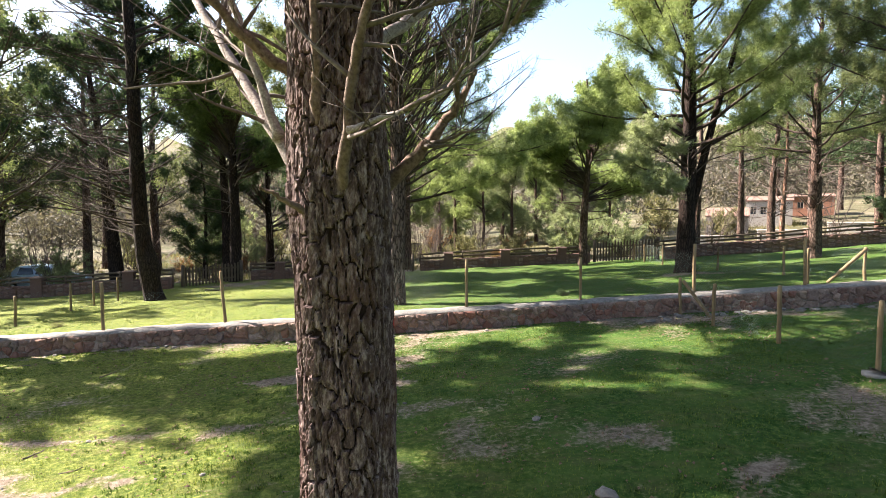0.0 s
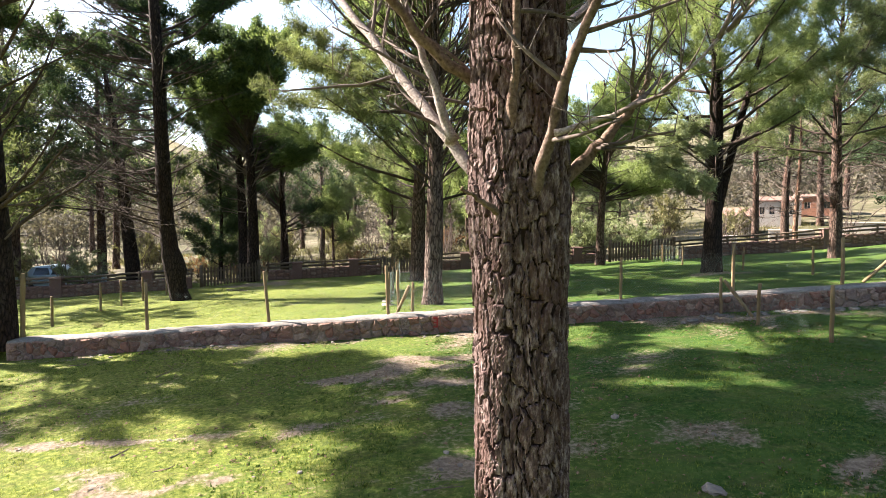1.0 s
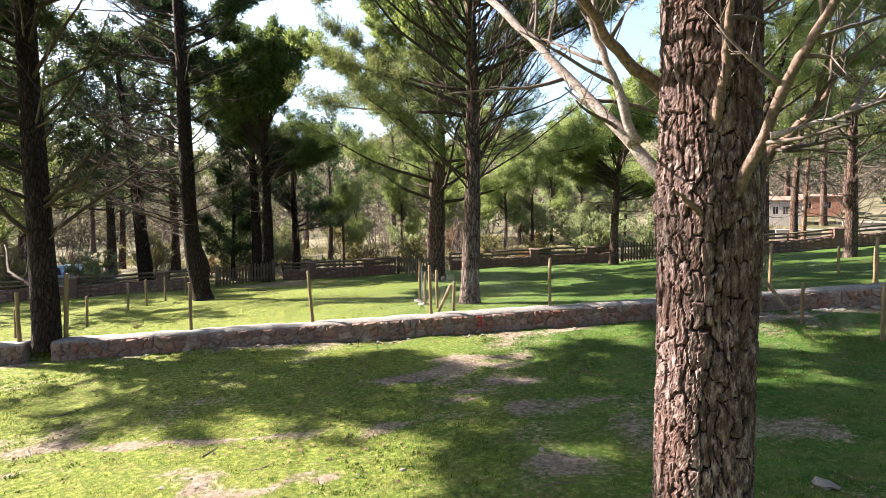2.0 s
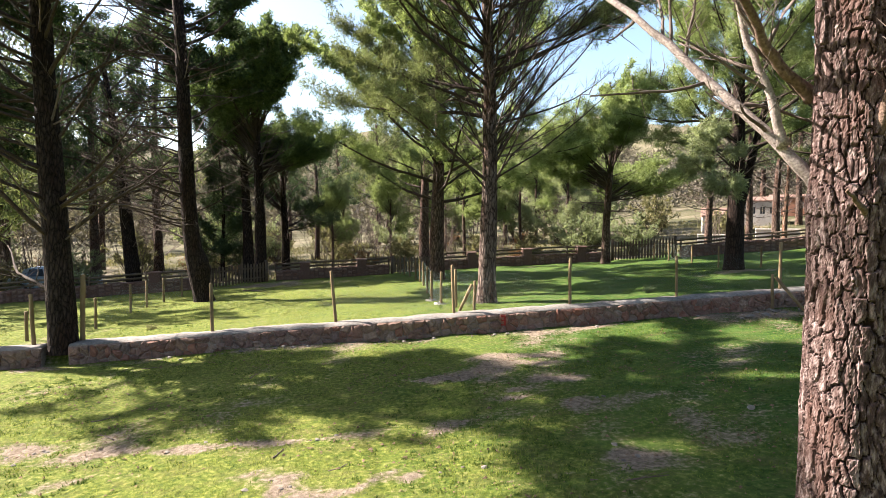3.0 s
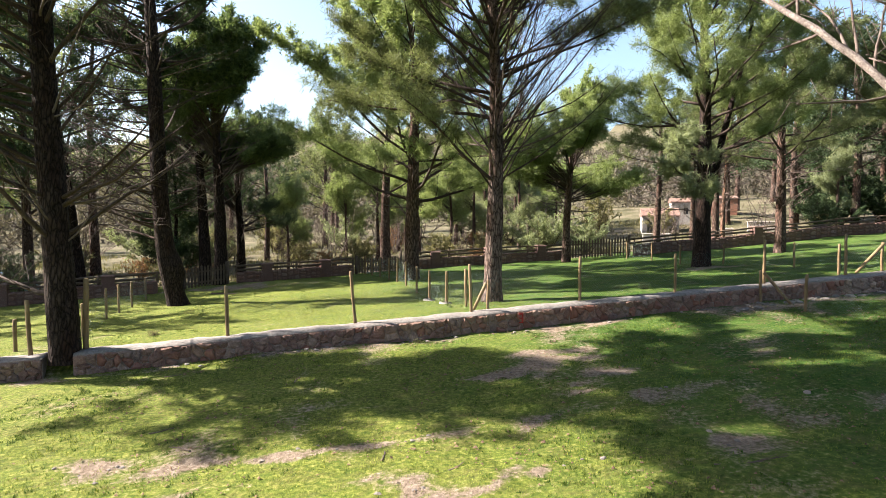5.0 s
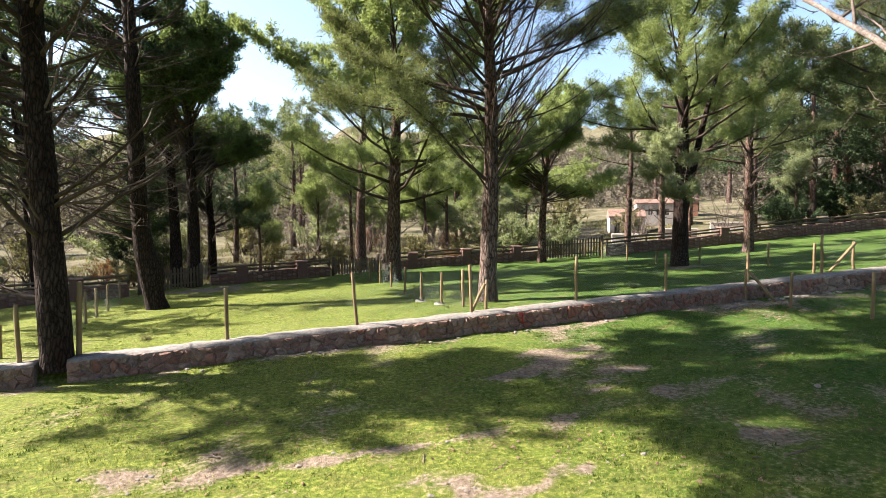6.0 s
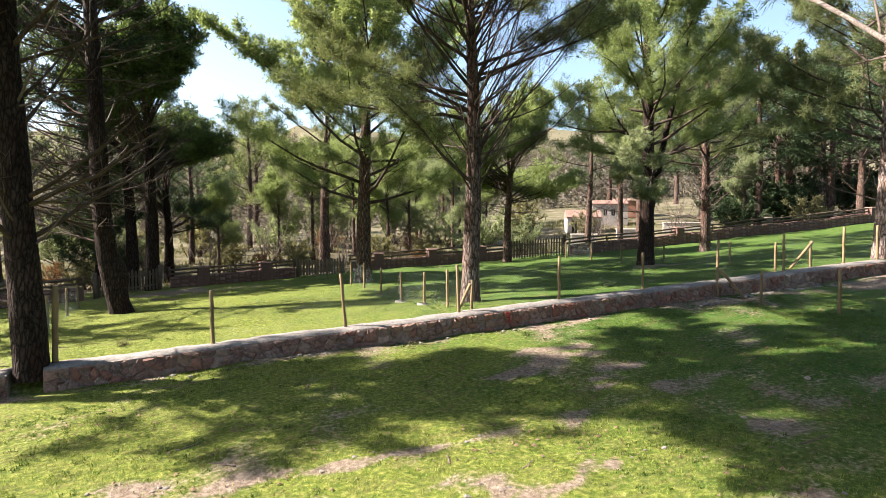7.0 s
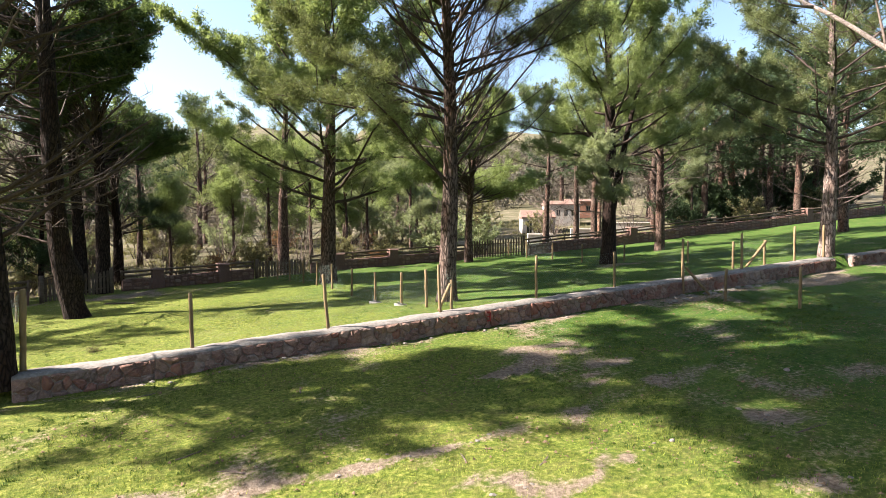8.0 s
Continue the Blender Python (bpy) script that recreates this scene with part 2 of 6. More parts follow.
def np_mesh(name, verts, faces, mat, smooth=False):
    """A mesh from arrays of places and of triangles or quads."""
    me = bpy.data.meshes.new(name)
    k = faces.shape[1]
    me.vertices.add(len(verts))
    me.vertices.foreach_set("co", np.ascontiguousarray(verts, np.float32).ravel())
    me.loops.add(len(faces) * k)
    me.loops.foreach_set("vertex_index", np.ascontiguousarray(faces, np.int32).ravel())
    me.polygons.add(len(faces))
    me.polygons.foreach_set("loop_start", np.arange(0, len(faces) * k, k, dtype=np.int32))
    me.update(calc_edges=True)
    me.materials.append(mat)
    if smooth:
        me.shade_smooth()
    return me


def child(name, me, parent, label=""):
    ob = new(name, me)
    ob.parent = parent
    if label:
        tagged(ob, label)
    return ob


def empty(name, x, y, z, label, category, group="", kind=""):
    ob = new(name)
    ob.location = (x, y, z)
    return tagged(ob, label, category, group, kind)


def tube(geo, pts, radii, n=6):
    pts = [np.asarray(p, float) for p in pts]
    base = len(geo.v)
    side = np.array((0.31, 0.17, 0.93))
    for i, (p, r) in enumerate(zip(pts, radii)):
        t = pts[min(i + 1, len(pts) - 1)] - pts[max(i - 1, 0)]
        t = t / (np.linalg.norm(t) + 1e-9)
        a = np.cross(t, side if abs(t @ side) < 0.95 else np.array((1.0, 0, 0)))
        a /= np.linalg.norm(a)
        b = np.cross(t, a)
        for k in range(n):
            w = 2 * math.pi * k / n
            geo.v.append(tuple(p + r * (math.cos(w) * a + math.sin(w) * b)))
    for i in range(len(pts) - 1):
        for k in range(n):
            q = (k + 1) % n
            geo.f.append((base + i * n + k, base + i * n + q, base + (i + 1) * n + q, base + (i + 1) * n + k))
    geo.f.append(tuple(base + k for k in reversed(range(n))))
    geo.f.append(tuple(base + (len(pts) - 1) * n + k for k in range(n)))


def box(geo, x0, x1, y0, y1, z0, z1, c=0.0):
    b = len(geo.v)
    for z, s in ((z0, 0), (z1, c)):
        geo.v += [(x0 + s, y0 + s, z), (x1 - s, y0 + s, z), (x1 - s, y1 - s, z), (x0 + s, y1 - s, z)]
    geo.f += [(b, b + 3, b + 2, b + 1), (b + 4, b + 5, b + 6, b + 7)]
    geo.f += [(b + i, b + (i + 1) % 4, b + 4 + (i + 1) % 4, b + 4 + i) for i in range(4)]


def unit(v):
    v = np.asarray(v, float)
    return v / (np.linalg.norm(v) + 1e-9)


# ---- terrain ----
WALL_Y0, WALL_Y1 = 15.64, 16.16


def wall_top(x):
    return 0.13 + 0.0565 * x


def wave(x, y, f, seed):
    """Smooth value noise in the plane, about -1 to 1."""
    out = np.zeros_like(np.asarray(x, float) + np.asarray(y, float))
    r = np.random.RandomState(seed)
    for _ in range(9):
        a, p, k = r.uniform(0, 2 * math.pi), r.uniform(0, 2 * math.pi), f * r.uniform(0.6, 1.7)
        out = out + np.sin(k * (np.cos(a) * x + np.sin(a) * y) + p)
    return out / 3.2


def smooth(a, b, t):
    t = np.clip((t - a) / (b - a), 0, 1)
    return t * t * (3 - 2 * t)


def height(x, y):
    x, y = np.asarray(x, float), np.asarray(y, float)
    front = -0.4253 + 0.0574 * x + 0.0083 * y
    s = y - 16.1
    behind = wall_top(x) - 0.06 - 0.035 * s * smooth(0, 3, s) - 0.004 * x * smooth(0, 10, s) + 0.03 * np.maximum(0, x - 12)
    far = np.maximum(0, y - 37)
    behind = behind + far * 0.072 * smooth(0, 10, far) + np.maximum(0, y - 95) * 0.10 * (1 + 0.5 * wave(x, y, 0.03, 4))
    behind = np.where(y > 60, behind * 0.7 + 0.3 * np.clip(behind, -1, 40), behind)
    z = np.where(y < 15.9, front, behind)
    z = z + 0.035 * wave(x, y, 1.1, 1) + 0.014 * wave(x, y, 4.5, 2) + 0.008 * wave(x, y, 11.0, 6) * smooth(60, 40, y)
    z = z + 0.22 * np.exp(-(((x - 8.0) / 2.2) ** 2 + ((y - 21.6) / 1.6) ** 2)) * 0.4
    z = z + 0.12 * np.exp(-(((x + 7.2) / 0.8) ** 2 + ((y - 19.4) / 0.35) ** 2))
    return z


SOIL_SPOTS = [(-3.2, 12.4, 0.6, 0.16, 1.0), (-1.26, 11.58, 0.6, 0.28, 1.0), (-1.17, 10.3, 0.35, 0.2, 0.8), (-5.18, 8.6, 0.75, 0.08, 0.85), (-3.66, 8.57, 0.8, 0.06, 0.85),
              (-1.6, 8.48, 0.5, 0.22, 1.0), (-7.3, 10.05, 0.6, 0.14, 1.0), (-6.36, 9.98, 0.55, 0.16, 1.1), (1.2, 8.62, 0.6, 0.38, 1.2), (-2.81, 6.79, 0.3, 0.2, 0.9),
              (-5.3, 9.95, 0.4, 0.10, 0.8), (-9.27, 10.45, 0.7, 0.42, 0.9), (-1.25, 13.28, 1.2, 0.36, 0.8), (-5.73, 11.58, 0.4, 0.18, 0.7), (-2.1, 11.0, 0.6, 0.2, 0.7),
              (-7.95, 9.28, 0.8, 0.12, 0.8), (2.5, 7.8, 0.4, 0.18, 0.8), (5.9, 14.9, 1.8, 0.4, 0.8), (-9.6, 31.2, 2.0, 1.6, 0.9), (8.2, 21.2, 1.9, 0.5, 0.8), (10.5, 14.6, 1.8, 0.5, 0.9),
              (-1.6, 12.5, 1.0, 0.22, 0.85), (-3.3, 9.9, 0.7, 0.28, 0.75), (-2.5, 10.5, 0.8, 0.2, 0.7), (-2.4, 8.05, 0.7, 0.1, 0.9)]


def soil(x, y):
    x, y = np.asarray(x, float), np.asarray(y, float)
    m = 0.20 + 0.13 * wave(x, y * 1.6, 1.3, 7) + 0.10 * wave(x, y, 5.0, 8) + 0.06 * wave(x, y, 12.0, 18)
    wx, wy = x + 0.45 * wave(x, y, 1.9, 21) + 0.1 * wave(x, y, 7, 25), y + 0.18 * wave(x, y, 2.1, 22) + 0.08 * wave(x, y, 6, 24)
    for cx, cy, rx, ry, k in SOIL_SPOTS:
        rx, ry, k = 1.3 * rx, 0.9 * ry, 0.98 * k
        m = m + 0.55 * k * np.exp(-(((wx - cx) / rx) ** 2 + ((wy - cy) / ry) ** 2))
    m = m + 0.22 * smooth(0.45, 0.0, np.abs(y - 15.35)) * (1 + wave(x, y, 2.0, 9))
    m = np.where(y > 16, m - 0.06, m)
    return np.clip(m + smooth(34, 37, y) * (0.42 + 0.16 * wave(x, y, 0.5, 3)) - 0.30 * smooth(60, 85, y), 0, 1)


def spaced(parts):
    out = []
    for a, b, d in parts:
        out += list(np.arange(a, b, d))
    return np.array(out + [parts[-1][1]])


def build_ground():
    xs = spaced([(-900, -200, 50), (-200, -40, 8), (-40, -14, 0.8), (-14, 10, 0.2), (10, 40, 0.7), (40, 200, 8), (200, 900, 50)])
    ys = spaced([(-300, -20, 20), (-20, 3, 1.0), (3, 17, 0.17), (17, 38, 0.35), (38, 110, 2.0), (110, 300, 10), (300, 1500, 60)])
    X, Y = np.meshgrid(xs, ys)
    Z = height(X, Y)
    nx, ny = len(xs), len(ys)
    idx = np.arange(nx * ny).reshape(ny, nx)
    quads = np.stack([idx[:-1, :-1], idx[:-1, 1:], idx[1:, 1:], idx[1:, :-1]], -1).reshape(-1, 4)
    me = np_mesh("ground", np.stack([X, Y, Z], -1).reshape(-1, 3), quads, GROUND, True)
    at = me.attributes.new("soil", "FLOAT", "POINT")
    at.data.foreach_set("value", soil(X, Y).astype(np.float32).ravel())
    return tagged(new("ground", me), "grassy ground with bare soil patches sloping gently", "ground", kind="structure")


build_ground()


def build_grass(name, n, x0, x1, y0, y1, size, seed, label):
    r = np.random.RandomState(seed)
    x, y = r.uniform(x0, x1, n), r.uniform(y0, y1, n)
    keep = (soil(x, y) + 0.22 * r.randn(n) < 0.44) & (wave(x, y * 1.5, 3.1, 41) + 0.5 * wave(x, y, 9.0, 42) + 0.5 * r.randn(n) > -0.75) & ((y < WALL_Y0 - 0.02) | (y > WALL_Y1 + 0.02))
    x, y = x[keep], y[keep]
    n = len(x)
    z = height(x, y)
    a, lean = r.uniform(0, 2 * math.pi, n), r.uniform(0.1, 0.9, n)
    h = size * r.uniform(0.35, 1.25, n) * (1 + 0.4 * wave(x, y, 2.3, 31))
    w = size * r.uniform(0.10, 0.2, n)
    ca, sa = np.cos(a), np.sin(a)
    p = np.stack([x, y, z - 0.006], -1)
    side = np.stack([-sa * w, ca * w, np.zeros(n)], -1)
    tip = p + np.stack([ca * h * lean, sa * h * lean, h], -1)
    verts = np.stack([p - side, p + side, tip], 1).reshape(-1, 3)
    me = np_mesh(name, verts, np.arange(3 * n).reshape(-1, 3), GRASS)
    return tagged(new(name, me), label, "grass", kind="stuff")


build_grass("grass", 230000, -12.5, 8.0, 5.2, 15.64, 0.03, 11, "short bright green grass in the foreground meadow")
build_grass("grass", 90000, -14.0, 13.0, 16.2, 34.0, 0.034, 12, "short bright green grass on the upper lawn")


def dry_tufts(n, x0, x1, y0, y1, seed):
    """Dry grass and stalks standing in tufts on the rough ground beyond the boundary wall."""
    r = np.random.RandomState(seed)
    m = n // 12
    cx, cy = r.uniform(x0, x1, m), r.uniform(y0, y1, m)
    keep = wave(cx, cy, 0.5, 44) + 0.5 * r.randn(m) > -0.3
    cx, cy = np.repeat(cx[keep], 12), np.repeat(cy[keep], 12)
    n = len(cx)
    x, y = cx + 0.16 * r.randn(n), cy + 0.16 * r.randn(n)
    a, h, w = r.uniform(0, 2 * math.pi, n), r.uniform(0.12, 0.42, n), r.uniform(0.008, 0.022, n)
    p = np.stack([x, y, height(x, y) - 0.02], -1)
    side = np.stack([-np.sin(a) * w, np.cos(a) * w, 0 * w], -1)
    tip = p + np.stack([np.cos(a) * h * 0.5, np.sin(a) * h * 0.5, h], -1)
    V = np.stack([p - side, p + side, tip], 1).reshape(-1, 3)
    tagged(new("dry_grass", np_mesh("dry_grass", V, np.arange(3 * n).reshape(-1, 3), DRY_GRASS)), "dry yellowish grass tufts on the rough ground", "dry grass", kind="stuff")


dry_tufts(60000, -34.0, 30.0, 36.0, 58.0, 13)


# ---- stone wall of the meadow ----
def stone_mesh(w, h, seed, mat):
    """A rough faced stone of that size, its face towards -y."""
    r = random.Random(seed)
    ring = []
    for k, (a, b) in enumerate(((-1, -1), (0, -1), (1, -1), (1, 0), (1, 1), (0, 1), (-1, 1), (-1, 0))):
        c = r.uniform(0.66, 1.0) if a and b else 1.0
        ring.append((a * w / 2 * c * r.uniform(0.78, 1.02), b * h / 2 * c * r.uniform(0.76, 1.02)))
    v = [(x, 0.03, z) for x, z in ring] + [(x * 0.97, -0.018 + r.uniform(-0.014, 0.008), z * 0.95) for x, z in ring]
    v += [(x * 0.66, -0.044 + r.uniform(-0.02, 0.014), z * 0.6) for x, z in ring] + [(r.uniform(-0.1, 0.1) * w, -0.038, r.uniform(-0.1, 0.1) * h)]
    f = []
    for j in range(2):
        for k in range(8):
            q = (k + 1) % 8
            f.append((8 * j + k, 8 * j + q, 8 * j + 8 + q, 8 * j + 8 + k))
    f += [(16 + k, 16 + (k + 1) % 8, 24) for k in range(8)]
    me = bpy.data.meshes.new("stone")
    me.from_pydata(v, [], f)
    me.materials.append(mat)
    return me


MEADOW_WALL = []


def wall_body(name, x0, x1, label):
    n = int((x1 - x0) / 0.25)
    rows = []
    r = random.Random(5)
    geo, cap = Geo(), Geo()
    for i in range(n + 1):
        x = x0 + (x1 - x0) * i / n
        t = wall_top(x)
        geo.v += [(x, WALL_Y0 - 0.004, t - 0.9), (x, WALL_Y0 - 0.004, t - 0.035), (x, WALL_Y1, t - 0.035), (x, WALL_Y1, t - 0.9)]
        a, b = r.uniform(-0.028, 0.022), r.uniform(-0.018, 0.014)
        cap.v += [(x, WALL_Y0 + 0.006 + a, t - 0.04), (x, WALL_Y0 + 0.035 + a, t - 0.004 + b), (x, 15.9, t + 0.012 + b),
                  (x, WALL_Y1 - 0.02, t - 0.002 + b), (x, WALL_Y1 + 0.015, t - 0.05)]
    for i in range(n):
        for k in range(4):
            q = (k + 1) % 4
            geo.f.append((4 * i + k, 4 * i + q, 4 * i + 4 + q, 4 * i + 4 + k))
        for k in range(4):
            cap.f.append((5 * i + k, 5 * i + 5 + k, 5 * i + 6 + k, 5 * i + 1 + k))
    geo.f += [(0, 1, 2, 3), tuple(4 * n + k for k in (3, 2, 1, 0))]
    cap.f += [(0, 1, 2, 3, 4), tuple(5 * n + k for k in (4, 3, 2, 1, 0))]
    ob = tagged(new(name, geo.mesh("wall_core", MORTAR, False)), label, "stone wall", kind="structure")
    child("cap", cap.mesh("cap", CAP, True), ob, "pale mortar coping")
    MEADOW_WALL.append((ob, x0, x1))
    return ob


wall_body("wall_meadow", -10.87, 12.95, "low stone retaining wall with pale mortar coping")
wall_body("wall_meadow_west", -19.0, -11.41, "low stone retaining wall beyond the trunk")
wall_body("wall_meadow_east", 14.0, 30.0, "low stone retaining wall past the last tree")


# ---- fences ----
def post(x, y, top, r=0.045, lean=(0, 0), base=None, pad=False, z0=None, seed=0):
    """A round wooden fence post, its top so far above its base."""
    rr = random.Random(seed + int(1000 * x) + int(77 * y))
    z = float(height(x, y)) if z0 is None else z0
    ob = empty("fence_post", x, y, z, "round pale wooden fence post set on a concrete pad" if pad else "round pale weathered wooden fence post", "fence post", "fence posts")
    g = Geo()
    k = 5
    pts = [(lean[0] * i / k + rr.uniform(-0.006, 0.006), lean[1] * i / k + rr.uniform(-0.006, 0.006), -0.15 + (top + 0.15) * i / k) for i in range(k + 1)]
    pts.append((pts[-1][0], pts[-1][1], top + 0.012))
    tube(g, pts, [0.88 * r * rr.uniform(0.94, 1.06) for _ in range(k)] + [r * 0.84, r * 0.6], 10)
    child("shaft", g.mesh("shaft", POST), ob)
    if pad:
        g = Geo()
        tube(g, [(0, 0, -0.05), (0, 0, 0.03), (0.01, 0, 0.045)], [0.2, 0.19, 0.13], 9)
        child("pad", g.mesh("pad", CONCRETE), ob, "small concrete footing")
    return ob


def brace(a, b, r=0.04):
    ob = empty("brace_pole", a[0], a[1], a[2], "slanting wooden brace pole leaning on a fence post", "fence brace", "fence braces")
    g = Geo()
    d = np.array(b) - np.array(a)
    tube(g, [d * t for t in (0, 0.33, 0.66, 1)], [r, r * 1.05, r * 0.98, r * 0.9], 9)
    ob.data = None
    child("pole", g.mesh("pole", POST), ob)


def netting(path, h, label, cell=0.065, sag=0.03, seed=1):
    """Diamond wire netting along a line of (x, y, z of its lower edge)."""
    rr = np.random.RandomState(seed)
    P = np.array(path, float)
    seg = np.linalg.norm(np.diff(P[:, :2], axis=0), axis=1)
    s = np.r_[0, np.cumsum(seg)]
    L = s[-1]

    def at(u, v):
        x, y, z = (np.interp(u, s, P[:, i]) for i in range(3))
        k = np.abs(np.sin(math.pi * np.interp(u, s, np.arange(len(s)))))
        drop = sag * k * v / h
        off = 0.03 * np.sin(1.9 * u + seed) * k
        return np.stack([x + off * 0.5, y + off * 0.5, z + v - drop], -1)

    A, B = [], []
    for sign in (1, -1):
        u0 = np.arange(-h, L + h, cell)
        for u in u0:
            m = 6
            v = np.linspace(0, h, m)
            uu = u + (v if sign > 0 else h - v)
            ok = (uu[:-1] >= 0) & (uu[1:] >= 0) & (uu[:-1] <= L) & (uu[1:] <= L)
            p = at(np.clip(uu, 0, L), v)
            A.append(p[:-1][ok])
            B.append(p[1:][ok])
    for v in (0.0, h):
        uu = np.arange(0, L, 0.4)
        p = at(np.r_[uu, L], np.full(len(uu) + 1, v))
        A.append(p[:-1])
        B.append(p[1:])
    A, B = np.concatenate(A), np.concatenate(B)
    d = B - A
    d /= np.linalg.norm(d, axis=1)[:, None] + 1e-9
    n1 = np.cross(d, np.array((0.3, 0.9, 0.1)))
    n1 /= np.linalg.norm(n1, axis=1)[:, None] + 1e-9
    n2 = np.cross(d, n1)
    r = 0.0005
    verts = []
    for e in (A, B):
        for k in range(3):
            w = 2 * math.pi * k / 3
            verts.append(e + r * (math.cos(w) * n1 + math.sin(w) * n2))
    V = np.stack(verts, 1).reshape(-1, 3)
    i = np.arange(len(A))[:, None] * 6
    F = np.concatenate([i + np.array([[k, (k + 1) % 3, 3 + (k + 1) % 3, 3 + k]]) for k in range(3)])
    return tagged(new("wire_netting", np_mesh("wire_netting", V, F, WIRE)), label, "wire netting", "wire netting")


# posts on the wall
W_POSTS = [(-11.75, 1.10, 0.05), (-10.75, 1.45, 0.06), (-8.0, 1.08, 0.045), (-5.25, 1.17, 0.042), (-2.5, 1.13, 0.042), (0.3, 1.12, 0.042), (3.0, 1.0, 0.04),
           (5.72, 1.16, 0.045), (8.45, 1.15, 0.045), (11.2, 1.2, 0.045), (12.9, 1.15, 0.045)]
for i, (x, top, r) in enumerate(W_POSTS):
    post(x, 16.02, top, r, ((-0.05, 0.03, -0.02, -0.10, -0.06, 0.0, 0.0, 0.02, -0.01, 0.01, 0.0)[i], 0.02), z0=wall_top(x) - 0.01, seed=i)
netting([(x, 16.06, wall_top(x) + 0.02) for x, _, _ in W_POSTS[2:5]], 0.78, "thin sagging diamond wire netting along the wall top", seed=3)
netting([(x, 16.06, wall_top(x) + 0.02) for x, _, _ in W_POSTS[4:11]], 0.95, "thin diamond wire netting between the wall posts", seed=4)


def fence_line(places, tops, h, label, pads=(), seed=0):
    for i, ((x, y), t) in enumerate(zip(places, tops)):
        post(x, y, t, 0.042, (0.02 * math.sin(3 * i + seed), 0.02 * math.cos(5 * i)), pad=i in pads, seed=seed + i)
    netting([(x + 0.05, y, float(height(x, y)) + 0.03) for x, y in places], h, label, seed=seed + 1)


MID = [(-1.95, 16.5), (-2.3, 17.2), (-2.58, 18.2), (-2.66, 19.9), (-2.6, 22.2), (-2.52, 24.6), (-2.5, 26.7), (-2.55, 28.6), (-2.7, 30.4), (-2.85, 32.2), (-3.0, 33.8)]
fence_line(MID, [0.72, 0.95, 0.88, 0.9, 0.9, 0.93, 0.95, 0.95, 0.95, 0.95, 0.95], 0.85, "diamond wire netting of the cross fence over the lawn", (2, 3), 20)
brace((-2.02, 16.42, float(height(-2, 16.4)) + 0.66), (-2.32, 16.5, float(height(-2.3, 16.5)) + 0.02), 0.04)
EAST = [(10.3, 16.5), (10.2, 19.6), (9.6, 22.4), (9.55, 25.0), (9.85, 27.6), (10.0, 30.0), (10.3, 32.2)]
fence_line(EAST, [0.85, 0.85, 0.8, 0.85, 0.85, 0.85, 0.85], 0.8, "green coated wire netting of the east cross fence", (), 40)
brace((10.3, 16.45, float(height(10.3, 16.45)) + 0.82), (9.35, 16.5, float(height(9.4, 16.5)) + 0.03), 0.045)
post(9.0, 16.75, 0.9, 0.045, seed=3)
WEST = [(-11.6, 18.6), (-12.0, 21.9), (-12.05, 23.4), (-12.1, 25.2), (-12.2, 27.6)]
fence_line(WEST, [0.8, 0.9, 0.9, 0.9, 0.85], 0.8, "wire netting of the west cross fence", (), 60)
FRONT = [(5.18, 15.5), (5.28, 14.2), (5.5, 12.3), (5.62, 10.2), (5.8, 8.2)]
fence_line(FRONT, [0.85, 0.87, 1.02, 1.05, 1.05], 0.85, "wire netting of the short fence below the wall", (3,), 80)
brace((5.2, 15.45, float(height(5.2, 15.45)) + 0.8), (5.6, 14.95, float(height(5.6, 14.95)) + 0.0), 0.04)


post(-12.37, 16.9, 0.68, 0.045, seed=7)


